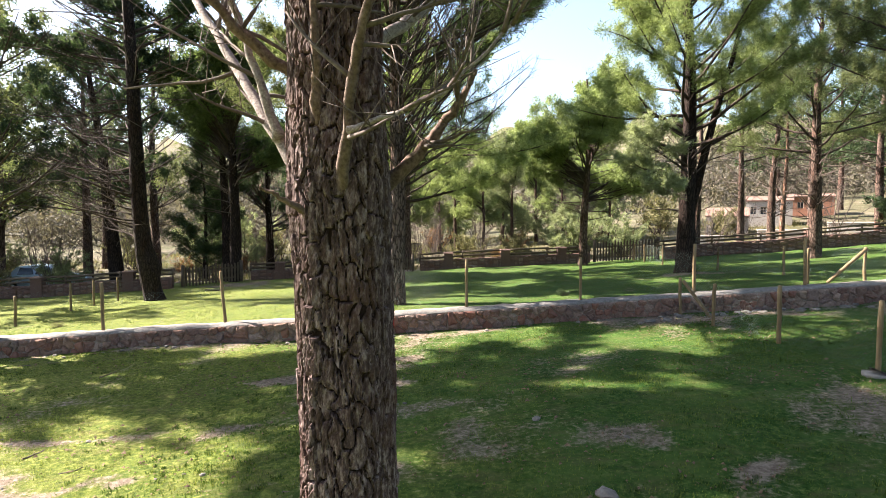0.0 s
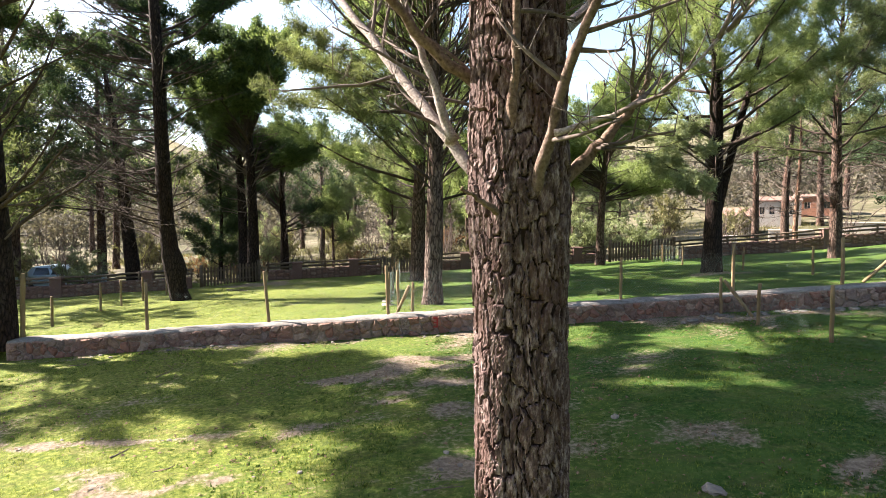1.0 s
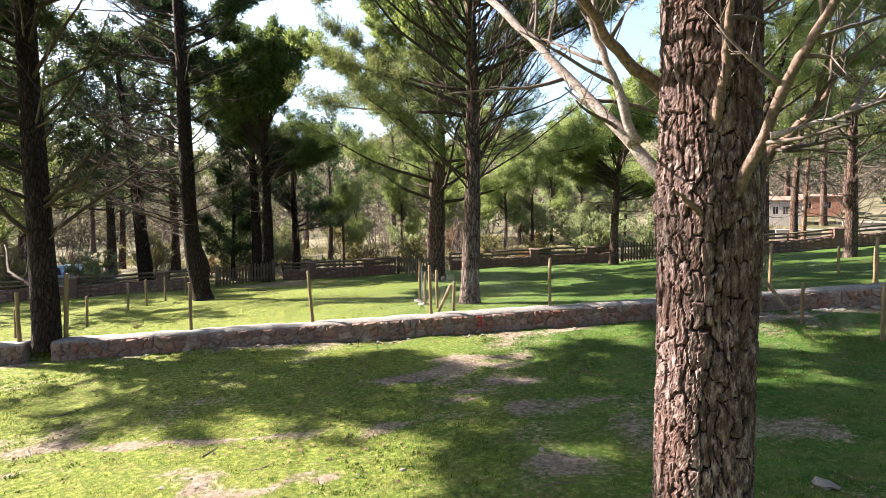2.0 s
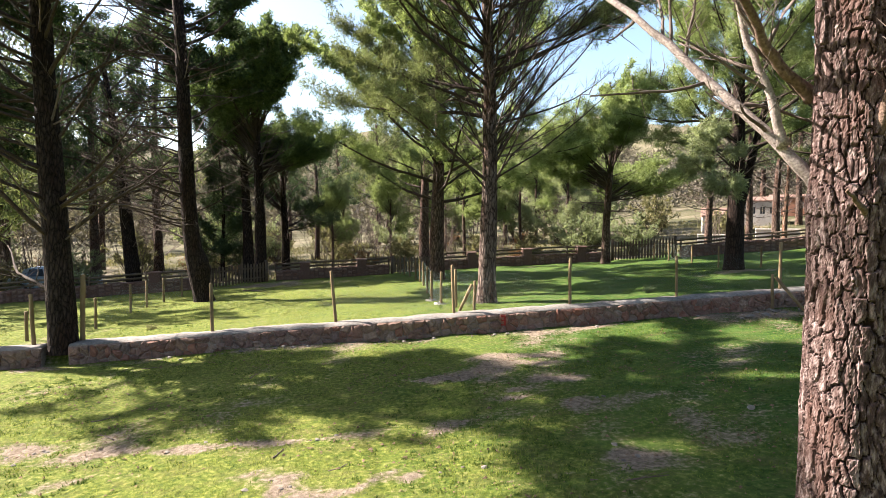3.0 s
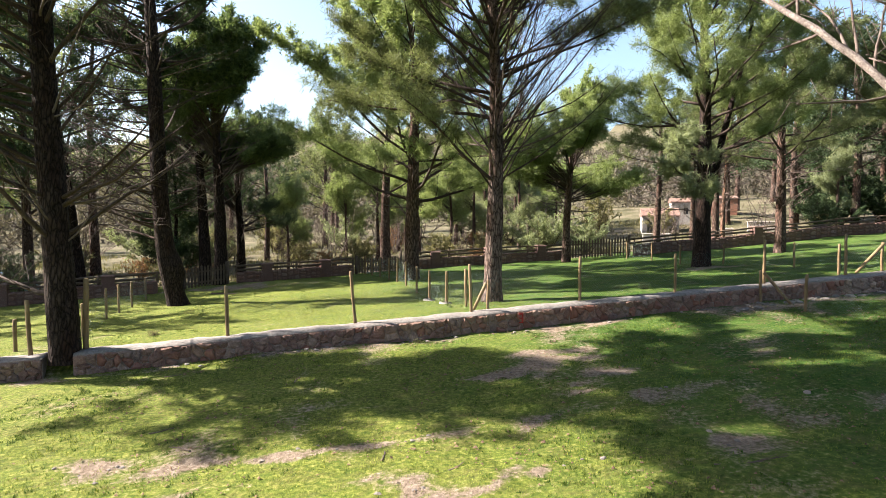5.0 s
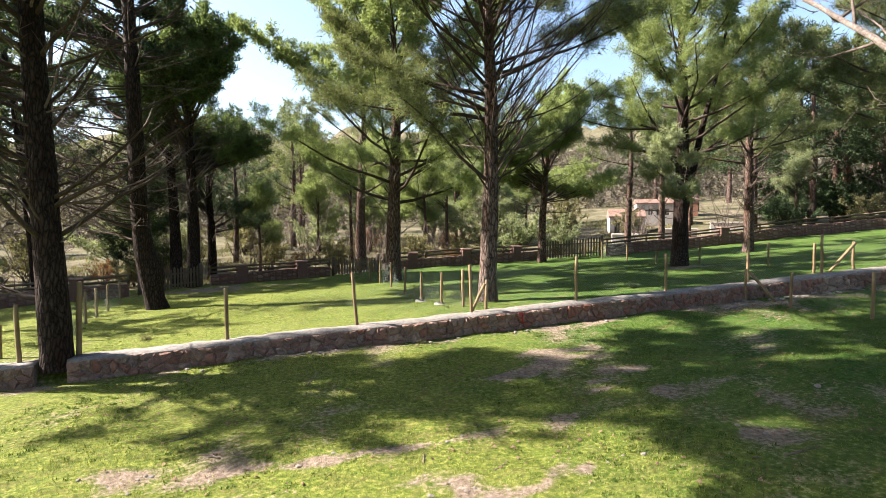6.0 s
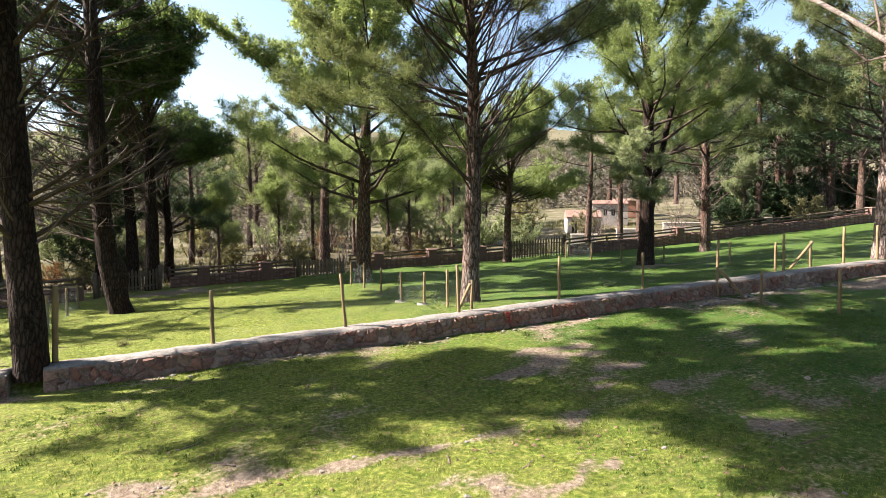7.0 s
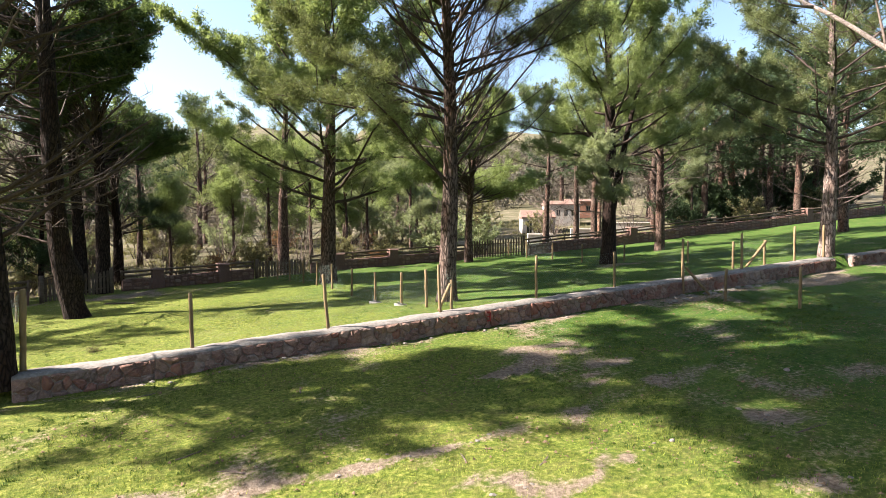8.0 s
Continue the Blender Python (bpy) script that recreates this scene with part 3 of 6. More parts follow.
# ---- far wall, rails and gates ----
def far_wall(name, a, b, h, label, rails=True, pillars=4, top=0.42):
    """A stone wall from a to b with stone pillars, and a wooden rail fence on it."""
    a, b = Vector(a), Vector(b)
    d = b - a
    L = d.length
    ux, uy = d.x / L, d.y / L
    n = max(4, int(L / 0.5))
    geo = Geo()
    r = random.Random(int(L * 100))
    for i in range(n + 1):
        x, y = a.x + d.x * i / n, a.y + d.y * i / n
        z = float(height(x, y))
        o = 0.2
        t = z + h + r.uniform(-0.02, 0.02)
        geo.v += [(x - uy * -o, y - ux * o, z - 0.5), (x - uy * -o, y - ux * o, t), (x + uy * -o, y + ux * o, t), (x + uy * -o, y + ux * o, z - 0.5)]
    for i in range(n):
        for k in range(4):
            q = (k + 1) % 4
            geo.f.append((4 * i + k, 4 * i + q, 4 * i + 4 + q, 4 * i + 4 + k))
    geo.f += [(0, 1, 2, 3), tuple(4 * n + k for k in (3, 2, 1, 0))]
    ob = tagged(new(name, geo.mesh("far_wall", STONE_FAR, False)), label, "stone wall", kind="structure")
    st = Geo()
    ang = math.atan2(uy, ux)
    u = 0.0
    while u < L - 0.15:
        w = r.uniform(0.2, 0.42)
        v = 0.0
        x, y = a.x + ux * (u + w / 2), a.y + uy * (u + w / 2)
        z = float(height(x, y))
        while v < h - 0.06:
            hh = min(r.uniform(0.13, 0.26), h - v)
            src = stone_mesh(w - 0.03, hh - 0.03, r.randrange(10 ** 6), STONE_FAR)
            base = len(st.v)
            m = Matrix.Translation((x + uy * 0.2, y - ux * 0.2, z + v + hh / 2)) @ Matrix.Rotation(ang, 4, "Z")
            st.v += [tuple(m @ p.co) for p in src.vertices]
            st.f += [tuple(base + k for k in p.vertices) for p in src.polygons]
            bpy.data.meshes.remove(src)
            v += hh
        u += w
    tagged(child("stones", st.mesh("stones", STONE_FAR, False), ob), kind="stuff")
    for i in range(pillars):
        t = (i + 0.5) / pillars if pillars > 1 else 0.0
        x, y = a.x + d.x * t, a.y + d.y * t
        z = float(height(x, y))
        g = Geo()
        box(g, -0.24, 0.24, -0.25, 0.25, -0.4, h + top * 0.82)
        box(g, -0.29, 0.29, -0.30, 0.30, h + top * 0.82, h + top * 0.95, 0.05)
        p = child("pillar", g.mesh("pillar", STONE_FAR, False), ob, "squat stone pillar")
        p.matrix_world = pose(x, y, z, 0, 0, math.degrees(ang))
    if rails:
        f = empty("rail_fence", a.x, a.y, float(height(a.x, a.y)), "dark wooden rail fence on top of the stone wall", "rail fence", "rail fences")
        k = max(2, int(L / 2.2))
        for lev in (0.14, 0.34):
            for i in range(k):
                g = Geo()
                q = []
                for t in (i / k - 0.01, (i + 1) / k + 0.01):
                    x, y = a.x + d.x * t, a.y + d.y * t
                    q.append(np.array((x, y, float(height(x, y)) + h + lev + r.uniform(-0.02, 0.02))) - np.array(f.location))
                tube(g, [q[0], (q[0] + q[1]) / 2 + np.array((0, 0, r.uniform(-0.02, 0.02))), q[1]], [0.05, 0.055, 0.045], 7)
                child("rail", g.mesh("rail", RAIL), f)
        for i in range(k + 1):
            g = Geo()
            x, y = a.x + d.x * i / k, a.y + d.y * i / k
            z = float(height(x, y)) - f.location.z
            tube(g, [(x - a.x, y - a.y, z + h - 0.05), (x - a.x, y - a.y, z + h + 0.42)], [0.05, 0.048], 8)
            child("stake", g.mesh("stake", RAIL), f)
    return ob


far_wall("wall_far_west", (-24.0, 29.5), (-12.6, 31.6), 0.55, "grey stone boundary wall topped by rails", pillars=3)
far_wall("wall_far_1", (-9.4, 33.6), (-3.6, 34.4), 0.52, "stone boundary wall with squat pillars", pillars=2)
far_wall("wall_far_2", (-0.6, 34.6), (8.6, 34.3), 0.52, "stone boundary wall behind the lawn", pillars=3)
far_wall("wall_far_3", (12.0, 32.6), (40.0, 27.5), 0.62, "grey stone boundary wall along the wood", pillars=2)


def picket_gate(a, b, h, label):
    a, b = np.array(a), np.array(b)
    L = np.linalg.norm(b - a)
    n = int(L / 0.15)
    f = empty("picket_gate", a[0], a[1], float(height(*a)), label, "picket gate", "picket gates")
    r = random.Random(3)
    for i in range(n + 1):
        p = a + (b - a) * i / n
        z = float(height(*p)) - f.location.z
        g = Geo()
        hh = h * r.uniform(0.92, 1.06)
        w = 0.045
        g.v += [(-w, -0.01, 0.04), (w, -0.01, 0.04), (w, -0.01, hh - 0.06), (0, -0.01, hh), (-w, -0.01, hh - 0.06)]
        g.v += [(x, 0.012, zz) for x, _, zz in g.v[:5]]
        g.f += [(0, 1, 2, 3, 4), (9, 8, 7, 6, 5)] + [(k, 5 + k, 5 + (k + 1) % 5, (k + 1) % 5) for k in range(5)]
        ob = child("picket", g.mesh("picket", RAIL, False), f)
        ob.location = (p[0] - a[0], p[1] - a[1], z)
    for lev in (0.25, h * 0.75):
        g = Geo()
        z1 = float(height(*b)) - f.location.z
        tube(g, [(0, 0.05, lev), (b[0] - a[0], b[1] - a[1] + 0.05, z1 + lev)], [0.035, 0.035], 6)
        child("crossbar", g.mesh("crossbar", RAIL), f)
    for p in (a, b):
        g = Geo()
        z = float(height(*p)) - f.location.z
        tube(g, [(p[0] - a[0], p[1] - a[1] + 0.03, z - 0.2), (p[0] - a[0], p[1] - a[1] + 0.03, z + h + 0.1)], [0.09, 0.085], 9)
        child("gatepost", g.mesh("gatepost", RAIL), f, "thick dark gatepost")


picket_gate((-12.2, 31.8), (-9.8, 33.2), 1.0, "weathered wooden picket gate standing closed in the wall")
picket_gate((-3.4, 34.4), (-1.0, 34.6), 0.85, "low wooden picket gate at the end of the cross fence")
picket_gate((8.9, 34.3), (11.8, 32.8), 1.1, "grey wooden picket gate beside a stone pillar")


# ---- trees ----
def needles(centres, dirs, size, k, width, seed, spread=1.0, loose=0.18):
    """Tufts of needles as thin triangles: k round each centre."""
    r = np.random.RandomState(seed)
    n = len(centres)
    c = np.repeat(np.asarray(centres, float), k, 0)
    d = np.repeat(np.asarray(dirs, float), k, 0)
    q = r.randn(n * k, 3)
    q /= np.linalg.norm(q, axis=1)[:, None]
    w = d * 0.75 + q * spread
    w /= np.linalg.norm(w, axis=1)[:, None] + 1e-9
    ln = size * r.uniform(0.6, 1.2, n * k)[:, None]
    start = c - d * size * r.uniform(0.0, 0.9, n * k)[:, None] + r.randn(n * k, 3) * size * loose
    side = np.cross(w, r.randn(n * k, 3))
    side /= np.linalg.norm(side, axis=1)[:, None] + 1e-9
    side *= width * r.uniform(0.7, 1.3, n * k)[:, None]
    V = np.stack([start - side, start + side, start + w * ln], 1).reshape(-1, 3)
    return V, np.arange(3 * n * k).reshape(-1, 3)


def bend(p, d, length, n, rng, up=0.0, wob=0.08):
    """A crooked polyline from p along d, turning upwards by up."""
    pts, d = [np.array(p, float)], unit(d)
    for _ in range(n):
        d = unit(d + np.array((rng.gauss(0, wob), rng.gauss(0, wob), rng.gauss(0, wob) + up / n)))
        pts.append(pts[-1] + d * length / n)
    return pts


def along(pts, t):
    s = t * (len(pts) - 1)
    i = min(int(s), len(pts) - 2)
    return pts[i] + (pts[i + 1] - pts[i]) * (s - i), unit(pts[i + 1] - pts[i])


def curve_at(pts, t):
    """A place on a smooth curve through the points."""
    s = t * (len(pts) - 1)
    i = min(int(s), len(pts) - 2)
    u = s - i
    a, b, c, d = (pts[min(max(j, 0), len(pts) - 1)] for j in (i - 1, i, i + 1, i + 2))
    return 0.5 * (2 * b + (c - a) * u + (2 * a - 5 * b + 4 * c - d) * u * u + (3 * b - a - 3 * c + d) * u ** 3)


def trunk_mesh(axis, radii, mat, seed, n=18, rough=0.05, burl=None):
    """A tapered trunk round a polyline, with fluted uneven bark."""
    g = Geo()
    rr = np.random.RandomState(seed)
    ph = rr.uniform(0, 6.28, (4, 2))
    axis = [np.array(p, float) for p in axis]
    for i, (p, r) in enumerate(zip(axis, radii)):
        for k in range(n):
            w = 2 * math.pi * k / n
            f = 1 + rough * (math.sin(3 * w + ph[0, 0] + 0.4 * p[2]) * 0.5 + math.sin(5 * w + ph[1, 0] - 0.9 * p[2]) * 0.4 + 0.5 * math.sin(2.1 * p[2] + 2 * w + ph[2, 0]))
            f += rr.normal(0, rough * 0.4)
            if burl:
                f += burl[2] * math.exp(-((p[2] - burl[0]) / burl[3]) ** 2) * max(0.0, math.cos(w - burl[1])) ** 2
            g.v.append((p[0] + r * f * math.cos(w), p[1] + r * f * math.sin(w), p[2]))
    for i in range(len(axis) - 1):
        for k in range(n):
            q = (k + 1) % n
            g.f.append((i * n + k, i * n + q, (i + 1) * n + q, (i + 1) * n + k))
    g.f.append(tuple((len(axis) - 1) * n + k for k in range(n)))
    return g.mesh("trunk", mat)


def limb_with_twigs(g, tufts, p, d, length, r0, rng, up, leafy, bare, detail=1.0, sides=5, fine=True):
    """One limb with branchlets and twigs; collects the ends that carry needles. leafy: the share of its length from which needles begin."""
    pts = bend(p, d, length, 6, rng, up, 0.09)
    tube(g, pts, [r0 * (1 - 0.86 * i / 6) + 0.004 for i in range(7)], sides)
    m = max(3, int(length * 3.0 * detail))
    for i in range(m):
        t = 0.18 + 0.82 * (i + rng.random() * 0.8) / m
        q, dq = along(pts, min(t, 1.0))
        sd = unit(np.cross(dq, (0, 0, 1))) * (1 if i % 2 else -1)
        e = unit(dq * 0.75 + sd * rng.uniform(0.4, 1.0) + np.array((0, 0, rng.uniform(-0.25, 0.5))))
        bl = length * rng.uniform(0.16, 0.36) * (1.15 - 0.6 * t)
        bp = bend(q, e, bl, 3, rng, up * 0.5, 0.12)
        br = max(0.004, r0 * 0.30 * (1.1 - t))
        if fine:
            tube(g, bp, [br, br * 0.7, br * 0.5, 0.003], 4)
        else:
            tube(g, [bp[0], bp[2], bp[3]], [br, br * 0.5, 0.003], 3)
        k = max(2, int(bl * 5.5 * detail))
        for j in range(k):
            tt = 0.25 + 0.75 * (j + rng.random()) / k
            q2, d2 = along(bp, min(tt, 1.0))
            e2 = unit(d2 * 0.7 + np.array((rng.gauss(0, 0.6), rng.gauss(0, 0.6), rng.gauss(0.25, 0.5))))
            ln = rng.uniform(0.16, 0.42)
            tip = q2 + e2 * ln
            if sides > 10:
                mid = q2 + e2 * ln * 0.5 + np.array((rng.gauss(0, 0.05), rng.gauss(0, 0.05), rng.gauss(0, 0.05))) * ln
                tube(g, [q2, mid, tip + np.array((0, 0, 0.12 * ln))], [0.0038, 0.0027, 0.0012], 4)
            elif fine or j % 4 == 0:
                tube(g, [q2, tip], [0.0045, 0.002], 3)
            if not bare and t > leafy:
                tufts.append((tip, e2))
                tufts.append((q2 + e2 * ln * 0.55 + np.array((0, 0, 0.03)), unit(e2 + np.array((rng.gauss(0, 0.4), rng.gauss(0, 0.4), 0.3)))))
                if rng.random() < 0.5:
                    tufts.append((tip + np.array((rng.gauss(0, 0.1), rng.gauss(0, 0.1), rng.gauss(0.02, 0.08))), e2))
        if not bare and t > leafy:
            tufts.append((bp[-1], unit(bp[-1] - bp[-2])))
    if not bare:
        tufts.append((pts[-1], unit(pts[-1] - pts[-2])))


def pine(x, y, H, r0, seed, label, lean=(0, 0), z_lo=3.0, n_limbs=26, reach=3.2, style="tall", dead=10, dead_z=(1.6, 4.5), dead_len=1.6,
         bark=None, leaf=None, k=9, size=0.2, width=0.009, detail=1.0, second=None, extra=(), bare=False, group="pines", flare=1.25, azim=None, leafy=0.3, joined=False, spray=(), wide=False, burl=None, sweep=0.0, fan=()):
    rng = random.Random(seed)
    bark, leaf = bark or BARK, leaf or NEEDLE
    z0 = float(height(x, y)) - 0.05
    ob = empty("pine_tree", x, y, z0, label, "pine tree", group)
    m = 34
    axis, radii = [], []
    w1, w2 = rng.uniform(0, 6), rng.uniform(0, 6)
    for i in range(m + 1):
        t = i / m
        z = H * t ** 1.25
        zz = z / H
        axis.append((lean[0] * z + sweep * (1 - math.exp(-z / 1.5)) + 0.10 * math.sin(2.5 * zz * 2 + w1) * zz * 2, lean[1] * z + 0.10 * math.sin(2.1 * zz * 2 + w2) * zz * 2, z - 0.1))
        fl = 1 + (flare - 1) * math.exp(-z / 0.35)
        radii.append(max(0.015, r0 * fl * (1 - 0.82 * zz ** 1.15)))

    def on_axis(z):
        t = min(max(z, 0) / H, 1.0) ** 0.8 * m
        i = min(int(t), m - 1)
        return np.array(axis[i]) + (np.array(axis[i + 1]) - np.array(axis[i])) * (t - i)

    child("trunk", trunk_mesh(axis, radii, bark, seed, burl=burl), ob)
    if second:
        zs, dx, dy, hh, rr = second
        p = on_axis(zs)
        pts = bend(p, (dx, dy, 1.0), hh, 9, rng, 0.5, 0.03)
        child("second_stem", trunk_mesh(pts, [rr * (1 - 0.8 * i / 9) for i in range(10)], bark, seed + 5, 12), ob, "second stem forking from the trunk")
    tufts = []
    rest = Geo() if joined else None

    def branch(part_name, mesh_name, mat, text, *args):
        if joined:
            limb_with_twigs(rest, *args[:7], args[7], args[8], args[9] if len(args) > 9 else 1.0, 3, False)
            return
        g = Geo()
        limb_with_twigs(g, *args)
        child(part_name, g.mesh(mesh_name, mat), ob, text)

    for i in range(n_limbs):
        f = (i + rng.uniform(-0.3, 0.3)) / max(1, n_limbs - 1)
        f = min(max(f, 0), 1)
        az = i * 2.399 + rng.uniform(-0.4, 0.4) if azim is None else azim(i, rng)
        if style in ("umbrella", "young"):
            # limbs that end on a rounded dome or plume
            low = style == "umbrella"
            zc = z_lo if low else z_lo + 0.42 * (H - z_lo)
            ct = 1 - (1.02 if low else 1.75) * ((i * 0.618) % 1)
            st = math.sqrt(max(0.0, 1 - ct * ct))
            q = rng.uniform(0.82, 1.08)
            end = on_axis(zc) + q * np.array((reach * st * math.cos(az), reach * st * math.sin(az), (H - zc) * ct))
            z = (z_lo * 0.66 if low else z_lo * 0.9) + (end[2] - z_lo * 0.66) * 0.45
            z = min(max(z, z_lo * 0.6), H * 0.94)
            d = unit(end - on_axis(z))
            el, ln = math.asin(d[2]), float(np.linalg.norm(end - on_axis(z)))
            up, lf = (0.12, 0.32) if low else (0.1, 0.2)
        else:
            z = z_lo + (H - z_lo) * f * 0.95
            el = radians(12 + 42 * f + rng.uniform(-10, 12))
            ln = reach * (0.75 + 0.5 * math.sin(math.pi * min(1, 0.25 + f * 0.8))) * (1 - 0.45 * f * f) * rng.uniform(0.75, 1.15)
            if wide:
                ln = reach * (0.6 + 0.55 * f) * rng.uniform(0.75, 1.15)
            up, lf = 0.35, leafy
        p = on_axis(z)
        d = (math.cos(az) * math.cos(el), math.sin(az) * math.cos(el), math.sin(el))
        branch("limb", "limb", TWIG_DARK, "", tufts, p, d, ln, max(0.018, r0 * 0.20 * (1.1 - 0.7 * f)), rng, up, lf, bare, detail)
    for ex, ey, ez, dx, dy, dz, ln, rad in extra:
        branch("limb", "limb", TWIG_DARK, "", tufts, on_axis(ez) + np.array((ex, ey, 0)), (dx, dy, dz), ln, rad, rng, 0.1, 0.35, False, detail * 1.2)
    for count, z0_, z1_, az0, spread, el0, el1, ln, rad in fan:
        # bare curving branches that leave the trunk towards one side
        for i in range(count):
            z = z0_ + (z1_ - z0_) * (i + rng.random()) / count
            az, el = az0 + rng.uniform(-spread, spread), radians(rng.uniform(el0, el1))
            branch("dead_branch", "dead_branch", TWIG_DARK, "bare dark branch", tufts, on_axis(z), (math.cos(az) * math.cos(el), math.sin(az) * math.cos(el), math.sin(el)),
                   ln * rng.uniform(0.6, 1.15), rad * rng.uniform(0.7, 1.1), rng, 0.35, 2, True, 1.3)
    pale = []
    for ez, dx, dy, dz, ln in spray:
        branch("limb", "limb", TWIG_DARK, "", pale, on_axis(ez), (dx, dy, dz), ln, 0.045, rng, 0.15, 0.5, False, 1.6)
    if pale:
        V, F = needles([a for a, _ in pale], [b for _, b in pale], 0.2, 26, 0.012, seed + 3, 1.2)
        child("pale_spray", np_mesh("pale_spray", V, F, NEEDLE_PALE), ob, "pale grey-green spray of needles")
    for i in range(dead):
        z = rng.uniform(*dead_z)
        az = rng.uniform(0, 2 * math.pi)
        el = radians(rng.uniform(0, 45))
        branch("dead_branch", "dead_branch", TWIG, "bare dead branch", tufts, on_axis(z), (math.cos(az) * math.cos(el), math.sin(az) * math.cos(el), math.sin(el)), dead_len * rng.uniform(0.5, 1.3), 0.024, rng, 0.2, 2, True, 0.8, 4)
    if joined:
        tagged(child("branchwork", rest.mesh("branchwork", TWIG_DARK), ob), kind="stuff")
    if tufts:
        # needles above the view are made wider, to cast denser shade below
        low = [q for q in tufts if q[0][2] < 8.8 or joined]
        top = [q for q in tufts if q[0][2] >= 8.8 and not joined]
        for part_name, ends, n, wd in (("crown", low, k if joined else int(k * 4.6), width), ("upper_crown", top, int(k * 3.0), width * 2.3)):
            if ends:
                V, F = needles([a for a, _ in ends], [b for _, b in ends], size, n, wd, seed + 9, 1.3, 0.45)
                child(part_name, np_mesh(part_name, V, F, leaf), ob, "needle crown")
    return ob


# the pine close to the camera's way, with deep plated bark
def near_pine():
    x0, y0 = -1.36, 5.62
    z0 = float(height(x0, y0)) - 0.1
    ob = empty("pine_tree", x0, y0, z0, "big pine with deeply plated red-brown bark and dead branches", "pine tree", "pines")
    H, n, m = 5.2, 260, 440
    rr = np.random.RandomState(42)
    z = np.linspace(0, H, m)
    w = np.linspace(0, 2 * math.pi, n, endpoint=False)
    W, Z = np.meshgrid(w, z)
    R = 0.279 + 0.035 * np.exp(-Z / 0.35) - 0.012 * np.maximum(0, Z - 2.6) + 0.018 * np.exp(-((Z - 2.85) / 0.28) ** 2)
    # plates: cells of a stretched, jittered lattice on the unrolled bark
    U, VV = W * 0.265, Z
    cols, ch = 32, 0.19

    def curl(a, b, f, amp, seed):
        q = np.random.RandomState(seed)
        s = np.zeros_like(a)
        for _ in range(7):
            kx, kz, ph = q.randint(1, 9), q.uniform(0.4, 1.6) * f, q.uniform(0, 6.28)
            s = s + np.sin(kx * W + kz * b + ph)
        return amp * s / 2.6

    gu = (W / (2 * math.pi)) * cols + curl(U, VV, 5, 0.30, 1) + curl(U, VV, 40, 0.13, 2) + 0.03 * rr.randn(*U.shape)
    gz = VV + curl(U, VV, 12, 0.03, 3) + curl(U, VV, 45, 0.010, 4)

    def cells(gu, gz, cols, ch, stretch, seed):
        q = np.random.RandomState(seed)
        jit = q.uniform(-0.42, 0.42, (cols, 120, 2))
        tone = q.uniform(0, 1, (cols, 120))
        one, two, pick = np.full(gu.shape, 9.0), np.full(gu.shape, 9.0), np.zeros(gu.shape)
        for du in (-1, 0, 1):
            col = np.floor(gu).astype(int) + du
            cm = col % cols
            gv = gz / ch + np.sin(cm * 12.9) * 3.1
            for dv in (-1, 0, 1):
                row = np.floor(gv).astype(int) + dv
                rm = row % 120
                d = ((gu - (col + 0.5 + jit[cm, rm, 0])) ** 4 + ((gv - (row + 0.5 + jit[cm, rm, 1])) * stretch) ** 4) ** 0.25
                nearer = d < one
                two = np.where(nearer, one, np.minimum(two, d))
                pick = np.where(nearer, tone[cm, rm], pick)
                one = np.where(nearer, d, one)
        return two - one, pick

    edge, pick = cells(gu, gz, cols, ch, 1.05, 11)
    edge2, pick2 = cells(gu * 2, gz + 0.3, cols * 2, ch * 0.5, 1.1, 12)
    streak = curl(U, VV, 3, 1.0, 6) * 0.5 + np.sin(2 * math.pi * gu * 2.3 + curl(U, VV, 8, 1.2, 7))
    plate = smooth(0.01, 0.11, edge)
    flake = smooth(0.01, 0.10, edge2)
    fine = rr.randn(*U.shape)
    disp = -0.024 + 0.020 * plate + 0.018 * (pick - 0.4) * plate + 0.009 * (pick2 - 0.5) * plate + 0.003 * flake * plate + 0.0016 * streak * plate + 0.0010 * fine
    plate = plate * (0.72 + 0.28 * flake)
    ridge = 0.012 * np.sin(5 * W + 1.2 * np.sin(1.3 * Z)) + 0.008 * np.sin(3 * W - 0.7 * Z)
    R = R + disp + ridge
    cx = 0.03 - 0.009 * (Z - 2.75) + 0.012 * np.sin(1.1 * Z)
    cy = 0.02 * np.cos(0.9 * Z)
    V = np.stack([cx + R * np.cos(W), cy + R * np.sin(W), Z], -1).reshape(-1, 3)
    idx = np.arange(n * m).reshape(m, n)
    nxt = np.roll(idx, -1, 1)
    F = np.stack([idx[:-1], nxt[:-1], nxt[1:], idx[1:]], -1).reshape(-1, 4)
    me = np_mesh("trunk", V, F, BARK_NEAR_TRUNK, True)
    at = me.attributes.new("plate", "FLOAT", "POINT")
    at.data.foreach_set("value", (plate * (0.66 + 0.34 * pick)).astype(np.float32).ravel())
    me.shade_flat()
    child("trunk", me, ob, "trunk with thick bark plates")

